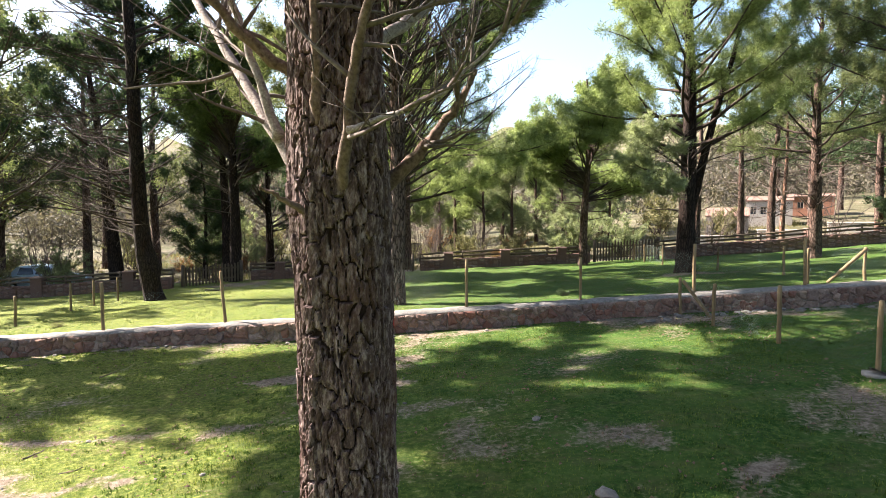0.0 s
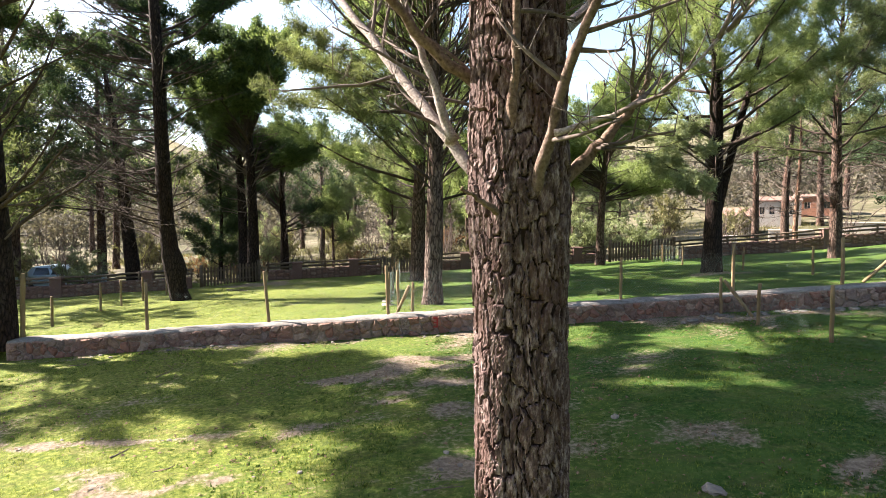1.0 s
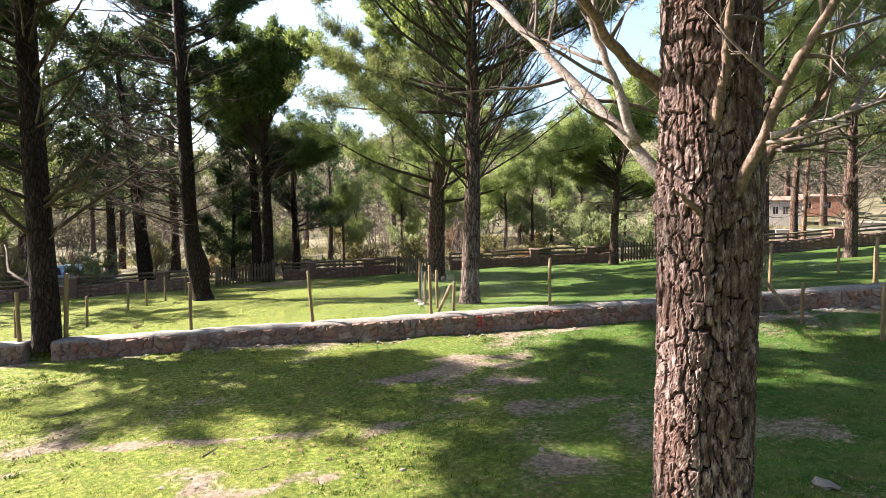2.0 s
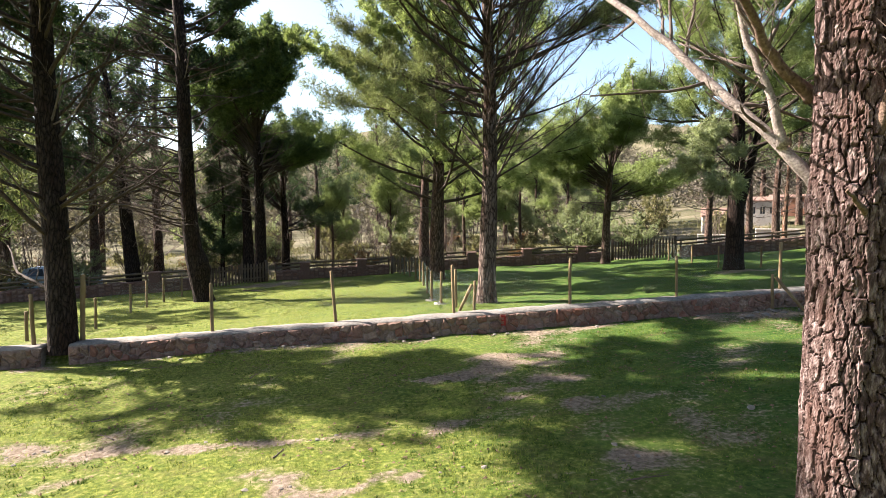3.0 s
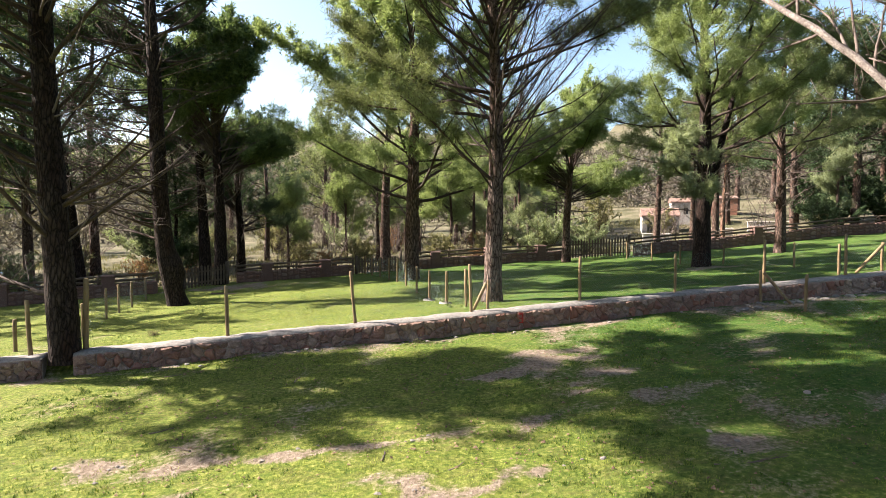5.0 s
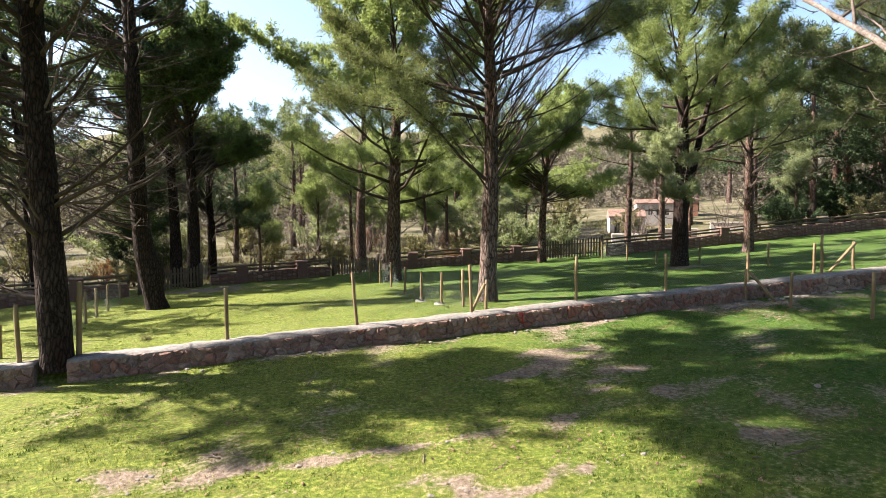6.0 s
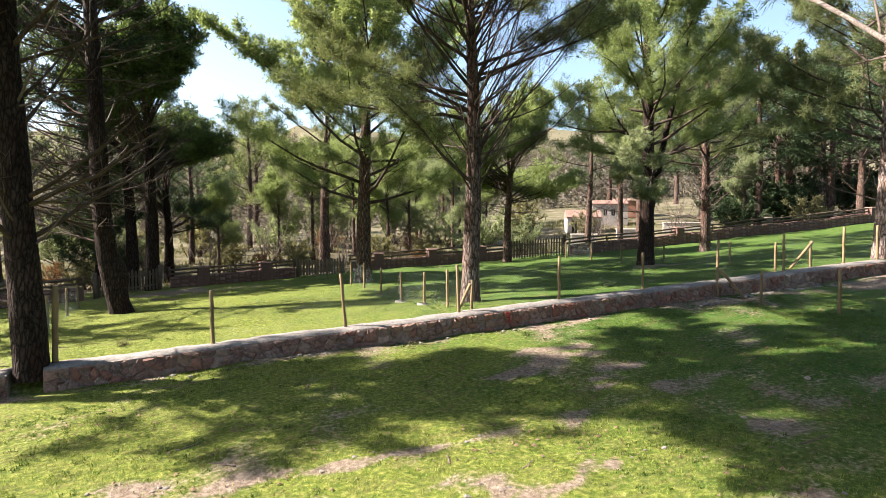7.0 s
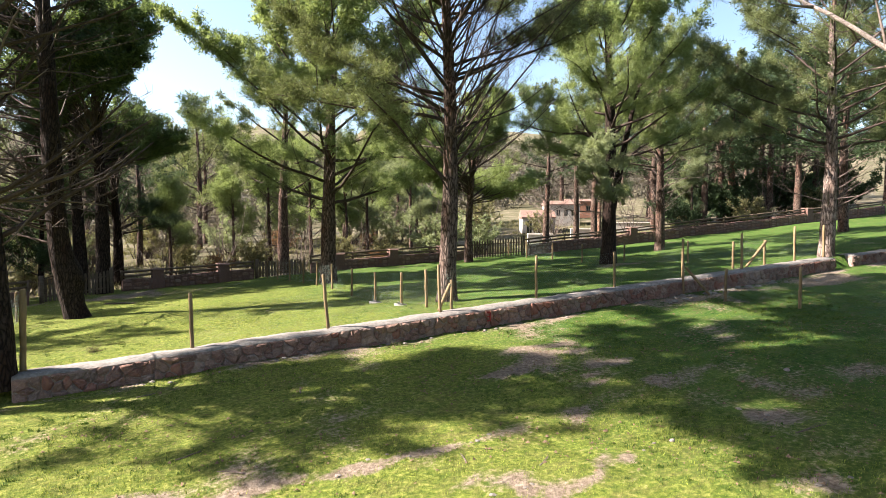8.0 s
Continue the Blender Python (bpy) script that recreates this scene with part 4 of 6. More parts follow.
    def limb(pts, r, label, mat, nsub, leaf_from, seed, sub=0.7, dead_twigs=True):
        """A limb through points in the world, with side twigs; needles beyond leaf_from of its length."""
        rng = random.Random(seed)
        base = np.array((x0, y0, z0))
        P = [np.array(p, float) - base for p in pts]
        fine_p, fr = [], []
        N = 20
        for i in range(N + 1):
            t = i / N
            q = curve_at(P, t)
            fine_p.append(q + np.array((rng.gauss(0, 0.006), rng.gauss(0, 0.006), rng.gauss(0, 0.006))) * (0 if i == 0 else 1))
            fr.append((r * (1 - 0.78 * t) + 0.002) * (1.5 if i == 0 else 1.15 if i == 1 else 1.0) * rng.uniform(0.90, 1.10))
        g = Geo()
        tube(g, fine_p, fr, 11)
        lb = child("limb", g.mesh("limb", mat), ob, label)
        tufts = []
        for i in range(nsub):
            tw = Geo()
            t = 0.2 + 0.8 * (i + rng.random()) / nsub
            q, d = along(fine_p, min(t, 1))
            e = unit(d * 0.6 + np.array((rng.gauss(0, 0.6), rng.gauss(0, 0.6), rng.gauss(0.1, 0.5))))
            ln = sub * rng.uniform(0.4, 1.3)
            leafy = t > leaf_from
            limb_with_twigs(tw, tufts, q, e, ln, 0.010 if not leafy else 0.014, rng, 0.15, 0.2, not leafy, 0.75 if leafy else 0.6, 11)
            child("twig", tw.mesh("twig", TWIG), lb)
        if tufts:
            Vn, Fn = needles([a for a, _ in tufts], [b for _, b in tufts], 0.17, 16, 0.0045, seed)
            tagged(child("foliage", np_mesh("foliage", Vn, Fn, NEEDLE), lb), kind="stuff")

    limb([(-1.50, 5.70, 2.36), (-1.715, 5.80, 2.66), (-2.08, 6.16, 3.20), (-2.45, 6.53, 3.74), (-2.9, 7.2, 4.4), (-3.2, 8.0, 5.0)], 0.043, "pale lichened limb", LIMB_PALE, 16, 0.78, 1)
    limb([(-1.715, 5.80, 2.68), (-1.86, 5.80, 3.1), (-2.0, 5.85, 3.5), (-2.3, 5.6, 4.0), (-2.6, 5.2, 4.6)], 0.030, "pale forked limb", LIMB_PALE, 9, 0.9, 2)
    limb([(-1.52, 5.80, 3.0), (-1.8, 5.74, 3.18), (-2.086, 5.627, 3.46), (-2.7, 5.3, 4.0), (-3.4, 5.0, 4.5)], 0.040, "brown limb", LIMB_BROWN, 10, 0.85, 3)
    # dark brown puts the shade on this limb into its bark colour
    limb([(-1.14, 5.78, 2.34), (-0.86, 5.74, 2.62), (-0.66, 5.65, 2.86), (-0.56, 5.60, 3.05)], 0.047, "broken dark brown limb", LIMB_BROWN, 5, 2, 4, 0.45)
    limb([(-1.31, 5.42, 2.26), (-1.27, 5.24, 2.55), (-1.19, 5.05, 2.95), (-1.12, 4.92, 3.2), (-0.9, 4.7, 3.8), (-0.5, 4.6, 4.6)], 0.036, "upright warm brown limb", LIMB_ORANGE, 9, 2, 5, 0.6)
    limb([(-1.24, 5.15, 2.64), (-0.98, 5.05, 2.72), (-0.72, 5.0, 2.84), (-0.45, 4.95, 3.12), (-0.2, 4.9, 3.5)], 0.013, "thin pale dead side branch", LIMB_PALE, 6, 2, 6, 0.35)
    limb([(-1.42, 5.40, 2.62), (-1.42, 5.30, 3.0), (-1.40, 5.22, 3.6), (-1.3, 5.1, 4.4)], 0.030, "thin upright branch", LIMB_BROWN, 5, 2, 7, 0.4)
    limb([(-1.44, 5.42, 2.20), (-1.56, 5.34, 2.28), (-1.70, 5.27, 2.37)], 0.024, "short broken stub", LIMB_BROWN, 0, 2, 8)
    limb([(-1.2, 5.8, 3.2), (-0.8, 6.1, 3.6), (-0.2, 6.5, 4.1), (0.6, 7.0, 4.6)], 0.045, "grey limb", LIMB_PALE, 10, 0.6, 9)
    limb([(-1.1, 5.6, 3.5), (-0.6, 5.3, 4.0), (0.2, 5.0, 4.8)], 0.05, "high limb", LIMB_PALE, 9, 0.5, 10)
    limb([(-1.45, 5.7, 4.2), (-1.9, 5.4, 4.8), (-2.9, 5.0, 5.3), (-3.8, 4.7, 5.6)], 0.06, "high leafy limb", LIMB_PALE, 16, 0.72, 11, 0.9)
    limb([(-1.35, 5.7, 4.6), (-1.2, 6.6, 5.4), (-1.0, 7.8, 6.0)], 0.06, "high leafy limb", LIMB_PALE, 12, 0.4, 12, 0.9)
    limb([(-1.4, 5.5, 5.0), (-2.2, 4.9, 5.6), (-3.3, 4.5, 6.0)], 0.05, "high leafy limb", LIMB_PALE, 12, 0.4, 13, 0.9)
    limb([(-1.3, 5.6, 5.4), (-0.2, 6.0, 6.2), (1.4, 6.3, 6.6)], 0.05, "high leafy limb", LIMB_PALE, 12, 0.4, 14, 0.9)
    near_top(ob)


def near_top(ob):
    rng = random.Random(77)
    pts = [(0.05, -0.01, 5.1), (0.1, 0.0, 8.0), (0.2, 0.05, 10.0), (0.2, 0.1, 12.0)]
    g = Geo()
    tube(g, pts, [0.235, 0.17, 0.09, 0.02], 14)
    child("upper_trunk", g.mesh("upper_trunk", BARK), ob)
    tufts = []
    for i in range(26):
        f = i / 25
        az, el = i * 2.399, radians(15 + 45 * f)
        # sunward limbs are left out of this unseen crown, keeping the trunk lit
        if math.cos(az - radians(155)) > 0.35:
            continue
        g = Geo()
        p, _ = along([np.array(q) for q in pts], f * 0.95)
        limb_with_twigs(g, tufts, p, (math.cos(az) * math.cos(el), math.sin(az) * math.cos(el), math.sin(el)), 2.9 * (1 - 0.6 * f), 0.05, rng, 0.3, 0.3, False, 0.8)
        child("limb", g.mesh("limb", TWIG_DARK), ob)
    V, F = needles([a for a, _ in tufts], [b for _, b in tufts], 0.2, 24, 0.009, 5, 1.3, 0.4)
    child("crown", np_mesh("crown", V, F, NEEDLE), ob, "needle crown")


def mat_near_trunk():
    m, nt, b = material("plated_bark")
    att = nt.nodes.new("ShaderNodeAttribute")
    att.attribute_name = "plate"
    n1 = noise_tex(nt, coords(nt, "Object", (1, 1, 0.35)), 34.0, 6, 0.7)
    n2 = noise_tex(nt, coords(nt, "Object", (1, 1, 0.45)), 3.2, 4)
    n3 = noise_tex(nt, coords(nt, "Object", (1, 1, 0.6)), 120.0, 4, 0.7)
    tone = ramp(nt, [(0.33, (0.022, 0.013, 0.012)), (0.49, (0.072, 0.045, 0.041)), (0.68, (0.250, 0.192, 0.183))], n1)
    tone = mix(nt, ramp(nt, [(0.50, (0, 0, 0)), (0.66, (0.6, 0.6, 0.6))], n2), tone, (0.070, 0.036, 0.028))
    col = mix(nt, ramp(nt, [(0.14, (0, 0, 0)), (0.48, (1, 1, 1))], att.outputs["Fac"]), (0.017, 0.009, 0.007), tone)
    nt.links.new(col, b.inputs["Base Color"])
    b.inputs["Roughness"].default_value = 0.92
    b.inputs["Specular IOR Level"].default_value = 0.15
    bump(nt, b, mix(nt, 0.5, n1, n3), 0.8, 0.008)
    return m


BARK_NEAR_TRUNK = mat_near_trunk()
near_pine()

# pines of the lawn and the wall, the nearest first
# most extra limbs here are out of view, placed to shade the meadow
pine(-11.09, 15.92, 17.0, 0.285, 101, "dark thick pine growing in a gap of the stone wall", (-0.035, 0.01), 7.4, 38, 5.0, azim=lambda i, q: radians(-35) + max(-1.7, min(1.7, q.gauss(0, 1.0))), wide=True, bark=BARK_DARK_SHADED, dead=26, dead_z=(1.8, 8.0), dead_len=2.2, leaf=NEEDLE_DARK, k=7, size=0.25, width=0.017, detail=0.8, flare=1.12,
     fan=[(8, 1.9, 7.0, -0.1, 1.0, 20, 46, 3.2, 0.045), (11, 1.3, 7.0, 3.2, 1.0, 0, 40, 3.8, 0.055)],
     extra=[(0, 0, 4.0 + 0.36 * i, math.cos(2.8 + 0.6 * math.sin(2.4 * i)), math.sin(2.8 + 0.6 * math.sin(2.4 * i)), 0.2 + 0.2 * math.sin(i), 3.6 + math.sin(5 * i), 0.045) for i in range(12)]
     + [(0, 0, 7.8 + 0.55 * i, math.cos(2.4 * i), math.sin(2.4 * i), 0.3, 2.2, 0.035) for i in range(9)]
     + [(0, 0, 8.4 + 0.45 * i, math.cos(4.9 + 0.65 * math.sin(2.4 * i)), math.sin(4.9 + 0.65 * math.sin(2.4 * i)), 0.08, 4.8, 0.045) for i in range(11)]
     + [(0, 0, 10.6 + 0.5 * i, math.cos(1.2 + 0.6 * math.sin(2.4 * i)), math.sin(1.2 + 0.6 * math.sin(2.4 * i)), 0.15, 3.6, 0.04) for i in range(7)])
pine(-18.0, 18.5, 15.5, 0.30, 120, "tall pine west of the meadow shading the grass", (0.0, 0.0), 7.4, 34, 2.6, dead=6, dead_z=(3.0, 7.0), bark=BARK_DARK_SHADED, leaf=NEEDLE_DARK, k=6, size=0.24, width=0.012, detail=0.6)
# extra limbs from 8 m up are unseen and added to cast shade
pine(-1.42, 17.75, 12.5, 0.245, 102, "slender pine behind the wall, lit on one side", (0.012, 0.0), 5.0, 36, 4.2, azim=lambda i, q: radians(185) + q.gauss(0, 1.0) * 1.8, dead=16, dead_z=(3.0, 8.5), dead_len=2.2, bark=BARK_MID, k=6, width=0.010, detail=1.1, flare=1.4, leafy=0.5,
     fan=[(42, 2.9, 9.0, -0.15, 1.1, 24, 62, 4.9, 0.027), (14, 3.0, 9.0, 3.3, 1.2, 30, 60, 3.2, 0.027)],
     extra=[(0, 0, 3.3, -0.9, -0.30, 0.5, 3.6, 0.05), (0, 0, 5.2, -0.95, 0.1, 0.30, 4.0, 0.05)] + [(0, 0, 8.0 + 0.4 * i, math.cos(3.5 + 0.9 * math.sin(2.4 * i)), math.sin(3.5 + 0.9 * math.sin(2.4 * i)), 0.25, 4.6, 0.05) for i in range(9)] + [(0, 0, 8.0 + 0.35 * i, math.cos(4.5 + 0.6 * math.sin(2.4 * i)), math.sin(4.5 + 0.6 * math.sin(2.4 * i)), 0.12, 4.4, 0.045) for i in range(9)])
pine(-10.45, 24.7, 18.5, 0.315, 103, "dark leaning pine on the lawn with a bulge", (-0.03, 0.0), 7.8, 30, 4.4, azim=lambda i, q: radians(110) + min(1.3, max(-1.5, q.gauss(0, 1.0))), bark=BARK_DARK_SHADED, dead=18, dead_z=(2.6, 9.5), dead_len=2.6, fan=[(44, 2.2, 10.5, 3.1, 1.0, -8, 20, 4.2, 0.035), (8, 3.0, 9.0, 0.0, 1.0, 10, 45, 2.4, 0.03)], k=7, size=0.23, width=0.016, leaf=NEEDLE_DARK, detail=0.9, flare=1.4, burl=(1.3, radians(-25), 0.9, 0.45), sweep=-0.5)
# sunlight on this crown is put into its bright needle colour
pine(8.2, 21.85, 12.0, 0.31, 104, "double stemmed pine with a dense green crown", (0.0, 0.0), 4.0, 50, 3.6, dead=22, dead_z=(2.0, 5.0), dead_len=1.9, bark=BARK_DARK_SHADED, k=8, leaf=NEEDLE_BRIGHT, second=(1.6, 0.22, 0.0, 8.5, 0.17),
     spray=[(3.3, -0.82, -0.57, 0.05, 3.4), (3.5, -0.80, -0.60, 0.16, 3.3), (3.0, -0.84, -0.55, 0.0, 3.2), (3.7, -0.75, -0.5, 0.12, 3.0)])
# bright needles here carry painted sunlight
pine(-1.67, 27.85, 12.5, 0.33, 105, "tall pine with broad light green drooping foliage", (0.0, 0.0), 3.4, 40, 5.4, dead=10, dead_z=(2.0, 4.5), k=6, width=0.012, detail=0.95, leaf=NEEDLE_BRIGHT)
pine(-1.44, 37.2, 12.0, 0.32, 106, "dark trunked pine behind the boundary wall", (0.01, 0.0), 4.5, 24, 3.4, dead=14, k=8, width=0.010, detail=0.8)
pine(-10.14, 33.4, 12.9, 0.31, 107, "stone pine with a dark umbrella crown", (0.008, 0.0), 6.6, 66, 3.5, "umbrella", bark=BARK_DARK_SHADED, dead=40, dead_z=(3.5, 8), dead_len=2.4, leaf=NEEDLE_GREEN, k=7, width=0.016, detail=0.9)
pine(-11.05, 35.2, 12.8, 0.29, 108, "leaning stone pine beside its twin", (-0.03, 0.0), 7.0, 34, 3.0, "umbrella", bark=BARK_DARK_SHADED, dead=26, dead_z=(3.5, 8), dead_len=2.2, leaf=NEEDLE_DARK, k=9, width=0.010, detail=0.8)
pine(-9.6, 38.6, 9.5, 0.26, 109, "dark pine with many ascending bare branches", (0.0, 0.0), 3.4, 30, 3.2, "umbrella", bark=BARK_DARK_SHADED, dead=20, dead_z=(2, 6), dead_len=1.8, leaf=NEEDLE_DARK, k=6, width=0.010, detail=0.8)
pine(-16.8, 35.0, 13.0, 0.38, 110, "leaning dark pine by the far wall", (-0.10, 0.0), 5.0, 24, 3.6, bark=BARK_DARK_SHADED, dead=18, dead_z=(2, 6), dead_len=2.2, leaf=NEEDLE_DARK, k=8, width=0.010, detail=0.8)
# the sunlit look of this dome is painted with bright needles
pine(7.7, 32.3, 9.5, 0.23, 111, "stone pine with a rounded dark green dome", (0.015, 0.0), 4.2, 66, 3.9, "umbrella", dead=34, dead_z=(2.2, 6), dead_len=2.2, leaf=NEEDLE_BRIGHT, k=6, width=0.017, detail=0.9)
pine(15.4, 25.8, 11.0, 0.25, 112, "brown barked pine with bare twigs before the wall", (0.0, 0.0), 4.2, 38, 3.6, dead=44, dead_z=(1.6, 5.5), dead_len=2.0, bark=BARK, k=8, width=0.009, detail=0.8)
pine(13.5, 16.3, 11.0, 0.26, 113, "pale trunked pine at the wall's end with bare branches", (0.045, 0.0), 4.0, 38, 3.6, dead=24, dead_z=(1.8, 4.5), dead_len=1.8, bark=BARK_GREY, k=9, detail=0.8)
pine(33.4, 35.0, 13.0, 0.32, 114, "red barked pine in the dark wood", (0.0, 0.0), 5.5, 24, 3.6, dead=8, bark=BARK_RED, k=8, width=0.016, detail=0.7)

for x, y, H, r, tint, seed in ((14.53, 34.3, 10.0, 0.21, BARK, 116), (17.0, 34.3, 10.5, 0.20, BARK, 117), (19.2, 35.0, 10.0, 0.24, BARK, 118), (20.2, 35.6, 9.0, 0.15, BARK_RED, 119)):
    pine(x, y, H, r, seed, "slim pine with grey bare twigs beyond the rail fence", (0.01, 0.0), 5.0, 11, 2.6, dead=30, dead_z=(1.6, 5.5), dead_len=1.9, bark=tint, k=5, width=0.017, detail=0.7)
pine(-12.7, 36.4, 8.0, 0.13, 115, "dense dark evergreen by the picket gate", z_lo=0.9, n_limbs=40, reach=1.7, dead=0, leaf=NEEDLE_DARK, k=5, size=0.24, width=0.014, detail=1.1, bark=BARK_DARK_SHADED, group="evergreens", leafy=0.12)

# smaller bright pines between the boundary wall and the houses
kinds = [pine(3.6, 41.5, 7.6, 0.12, 121, "young bright green pine with a rounded crown", z_lo=2.4, n_limbs=26, reach=1.9, style="young", dead=4, dead_z=(0.8, 2.2), dead_len=0.8, leaf=NEEDLE_BRIGHT, k=15, size=0.22, width=0.017, detail=1.0, group="young pines", joined=True),
         pine(5.9, 43.5, 8.0, 0.13, 122, "young yellow-green pine with a narrow crown", z_lo=2.2, n_limbs=28, reach=1.7, style="young", dead=4, dead_z=(0.8, 2.0), dead_len=0.8, leaf=NEEDLE_PALE, k=15, size=0.22, width=0.017, detail=1.0, group="young pines", joined=True),
         pine(-24.0, 48.0, 13.0, 0.26, 123, "tall pine of the far wood", z_lo=4.0, n_limbs=28, reach=3.4, dead=10, dead_z=(2, 5), leaf=NEEDLE_DARK, k=8, size=0.34, width=0.038, detail=0.6, group="wood pines", joined=True),
         pine(-4.0, 56.0, 12.0, 0.24, 124, "spreading pine of the far wood", z_lo=3.0, n_limbs=28, reach=3.8, dead=8, dead_z=(2, 4), leaf=NEEDLE, k=8, size=0.34, width=0.038, detail=0.6, group="wood pines", joined=True)]
rng = random.Random(9)


def plant(src, x, y, s=1.0, turn=None):
    m = pose(x, y, float(height(x, y)) - 0.05, 0, 0, rng.uniform(0, 360) if turn is None else turn) @ Matrix.Diagonal((s, s, s * rng.uniform(0.92, 1.08), 1))
    c = copy_thing(src, m)
    c.matrix_basis = m
    return c


for x, y, s in ((9.5, 44.0, 1.0), (1.0, 47.0, 0.9), (-6.5, 46.0, 0.8), (-14.5, 45.0, 0.8), (27.0, 33.5, 0.8), (14.0, 47.5, 0.9), (-3.2, 43.0, 0.85), (-7.0, 41.0, 0.8), (2.0, 44.0, 1.1), (-1.2, 42.0, 1.0), (11.0, 55.0, 1.3), (9.0, 50.5, 1.2), (14.5, 58.0, 1.4), (6.0, 49.0, 1.2), (17.5, 62.0, 1.5), (3.0, 55.0, 1.4), (12.5, 49.5, 1.1)):
    plant(kinds[rng.randrange(2)], x, y, s)
for x, y, s in ((-27.0, 38.0, 1.0), (-31.0, 46.0, 1.0), (-12.0, 58.0, 0.8), (-36.0, 37.0, 1.0), (-40.0, 52.0, 1.1), 
                (30.0, 52.0, 1.0), (29.5, 34.5, 1.05), (36.5, 38.5, 1.1), (41.0, 33.0, 1.0), (46.0, 42.0, 1.1), (37.0, 47.0, 1.0), (50.0, 36.0, 1.1),
                (33.0, 29.5, 1.0), (44.0, 28.0, 1.1), (40.0, 58.0, 1.1), (-2.0, 70.0, 0.9), (56.0, 50.0, 1.2), (-48.0, 44.0, 1.1), (25.0, 22.0, 0.95), (20.0, 16.5, 0.9), (27.5, 37.5, 1.0), (31.0, 37.0, 1.0), (35.0, 33.0, 1.0), (38.5, 36.0, 1.05), 
                (-8.0, 66.0, 0.9), (-35.0, 66.0, 1.1), (-52.0, 66.0, 1.2), (52.0, 66.0, 1.2), (-8.5, 46.5, 0.75), (-3.0, 61.0, 0.9), (33.0, 43.0, 1.0), (43.0, 37.0, 1.1), (29.0, 46.0, 1.0), (-25.5, 34.5, 1.1), (-29.0, 31.0, 1.1), (-33.0, 33.5, 1.1), (-24.0, 36.5, 1.35), (-29.0, 41.0, 1.4), (-19.0, 45.0, 1.3), (-35.0, 44.0, 1.4), (-17.6, 23.6, 0.72), (-22.5, 31.5, 0.9), (-20.5, 39.0, 1.1), (47.0, 47.0, 1.1), (54.0, 40.0, 1.2), (62.0, 50.0, 1.2), (53.0, 31.0, 1.1), (58.0, 36.0, 1.2)):
    # further east only the dark kind, its needles painting the wood's shade
    plant(kinds[2 + (rng.randrange(2) if x < 20 else 0)], x, y, s)


# unseen pines added behind the camera's way and east of it, dimming sky light
for x, y, s in ((-30.0, -9.0, 1.1), (-23.0, -14.0, 1.2), (-16.0, -8.0, 1.0), (-10.0, -13.0, 1.2), (-5.0, -7.0, 1.0), (1.0, -11.0, 1.2), (6.0, -5.5, 1.0), (11.0, -10.0, 1.2),
                (15.0, -2.0, 1.0), (19.0, 4.0, 1.1), (23.0, -6.0, 1.2), (26.0, 9.0, 1.1), (17.0, -15.0, 1.2), (-13.0, -20.0, 1.3), (3.0, -20.0, 1.3), (-28.0, -24.0, 1.3)):
    plant(kinds[2 + rng.randrange(2)], x, y, 1.15 * s)


# ---- scrub and far woods ----
def shrub(x, y, h, w, seed, label, leaf, bare=False, k=10, size=0.12, width=0.012, group="shrubs", n=16):
    rng = random.Random(seed)
    ob = empty("shrub", x, y, float(height(x, y)) - 0.03, label, "shrub", group)
    g, tufts = Geo(), []
    for i in range(n):
        az, el = i * 2.399 + rng.uniform(-0.3, 0.3), radians(rng.uniform(35, 85))
        d = (math.cos(az) * math.cos(el), math.sin(az) * math.cos(el), math.sin(el))
        limb_with_twigs(g, tufts, (rng.gauss(0, w * 0.12), rng.gauss(0, w * 0.12), 0), d, h * rng.uniform(0.6, 1.1), 0.02, rng, 0.1, 0.15, bare, 0.9, 3, bare)
    tagged(child("branchwork", g.mesh("branchwork", TWIG if bare else TWIG_DARK), ob), kind="stuff")
    if tufts:
        V, F = needles([a for a, _ in tufts], [b for _, b in tufts], size, k, width, seed, 1.3)
        child("foliage", np_mesh("foliage", V, F, leaf), ob)
    return ob


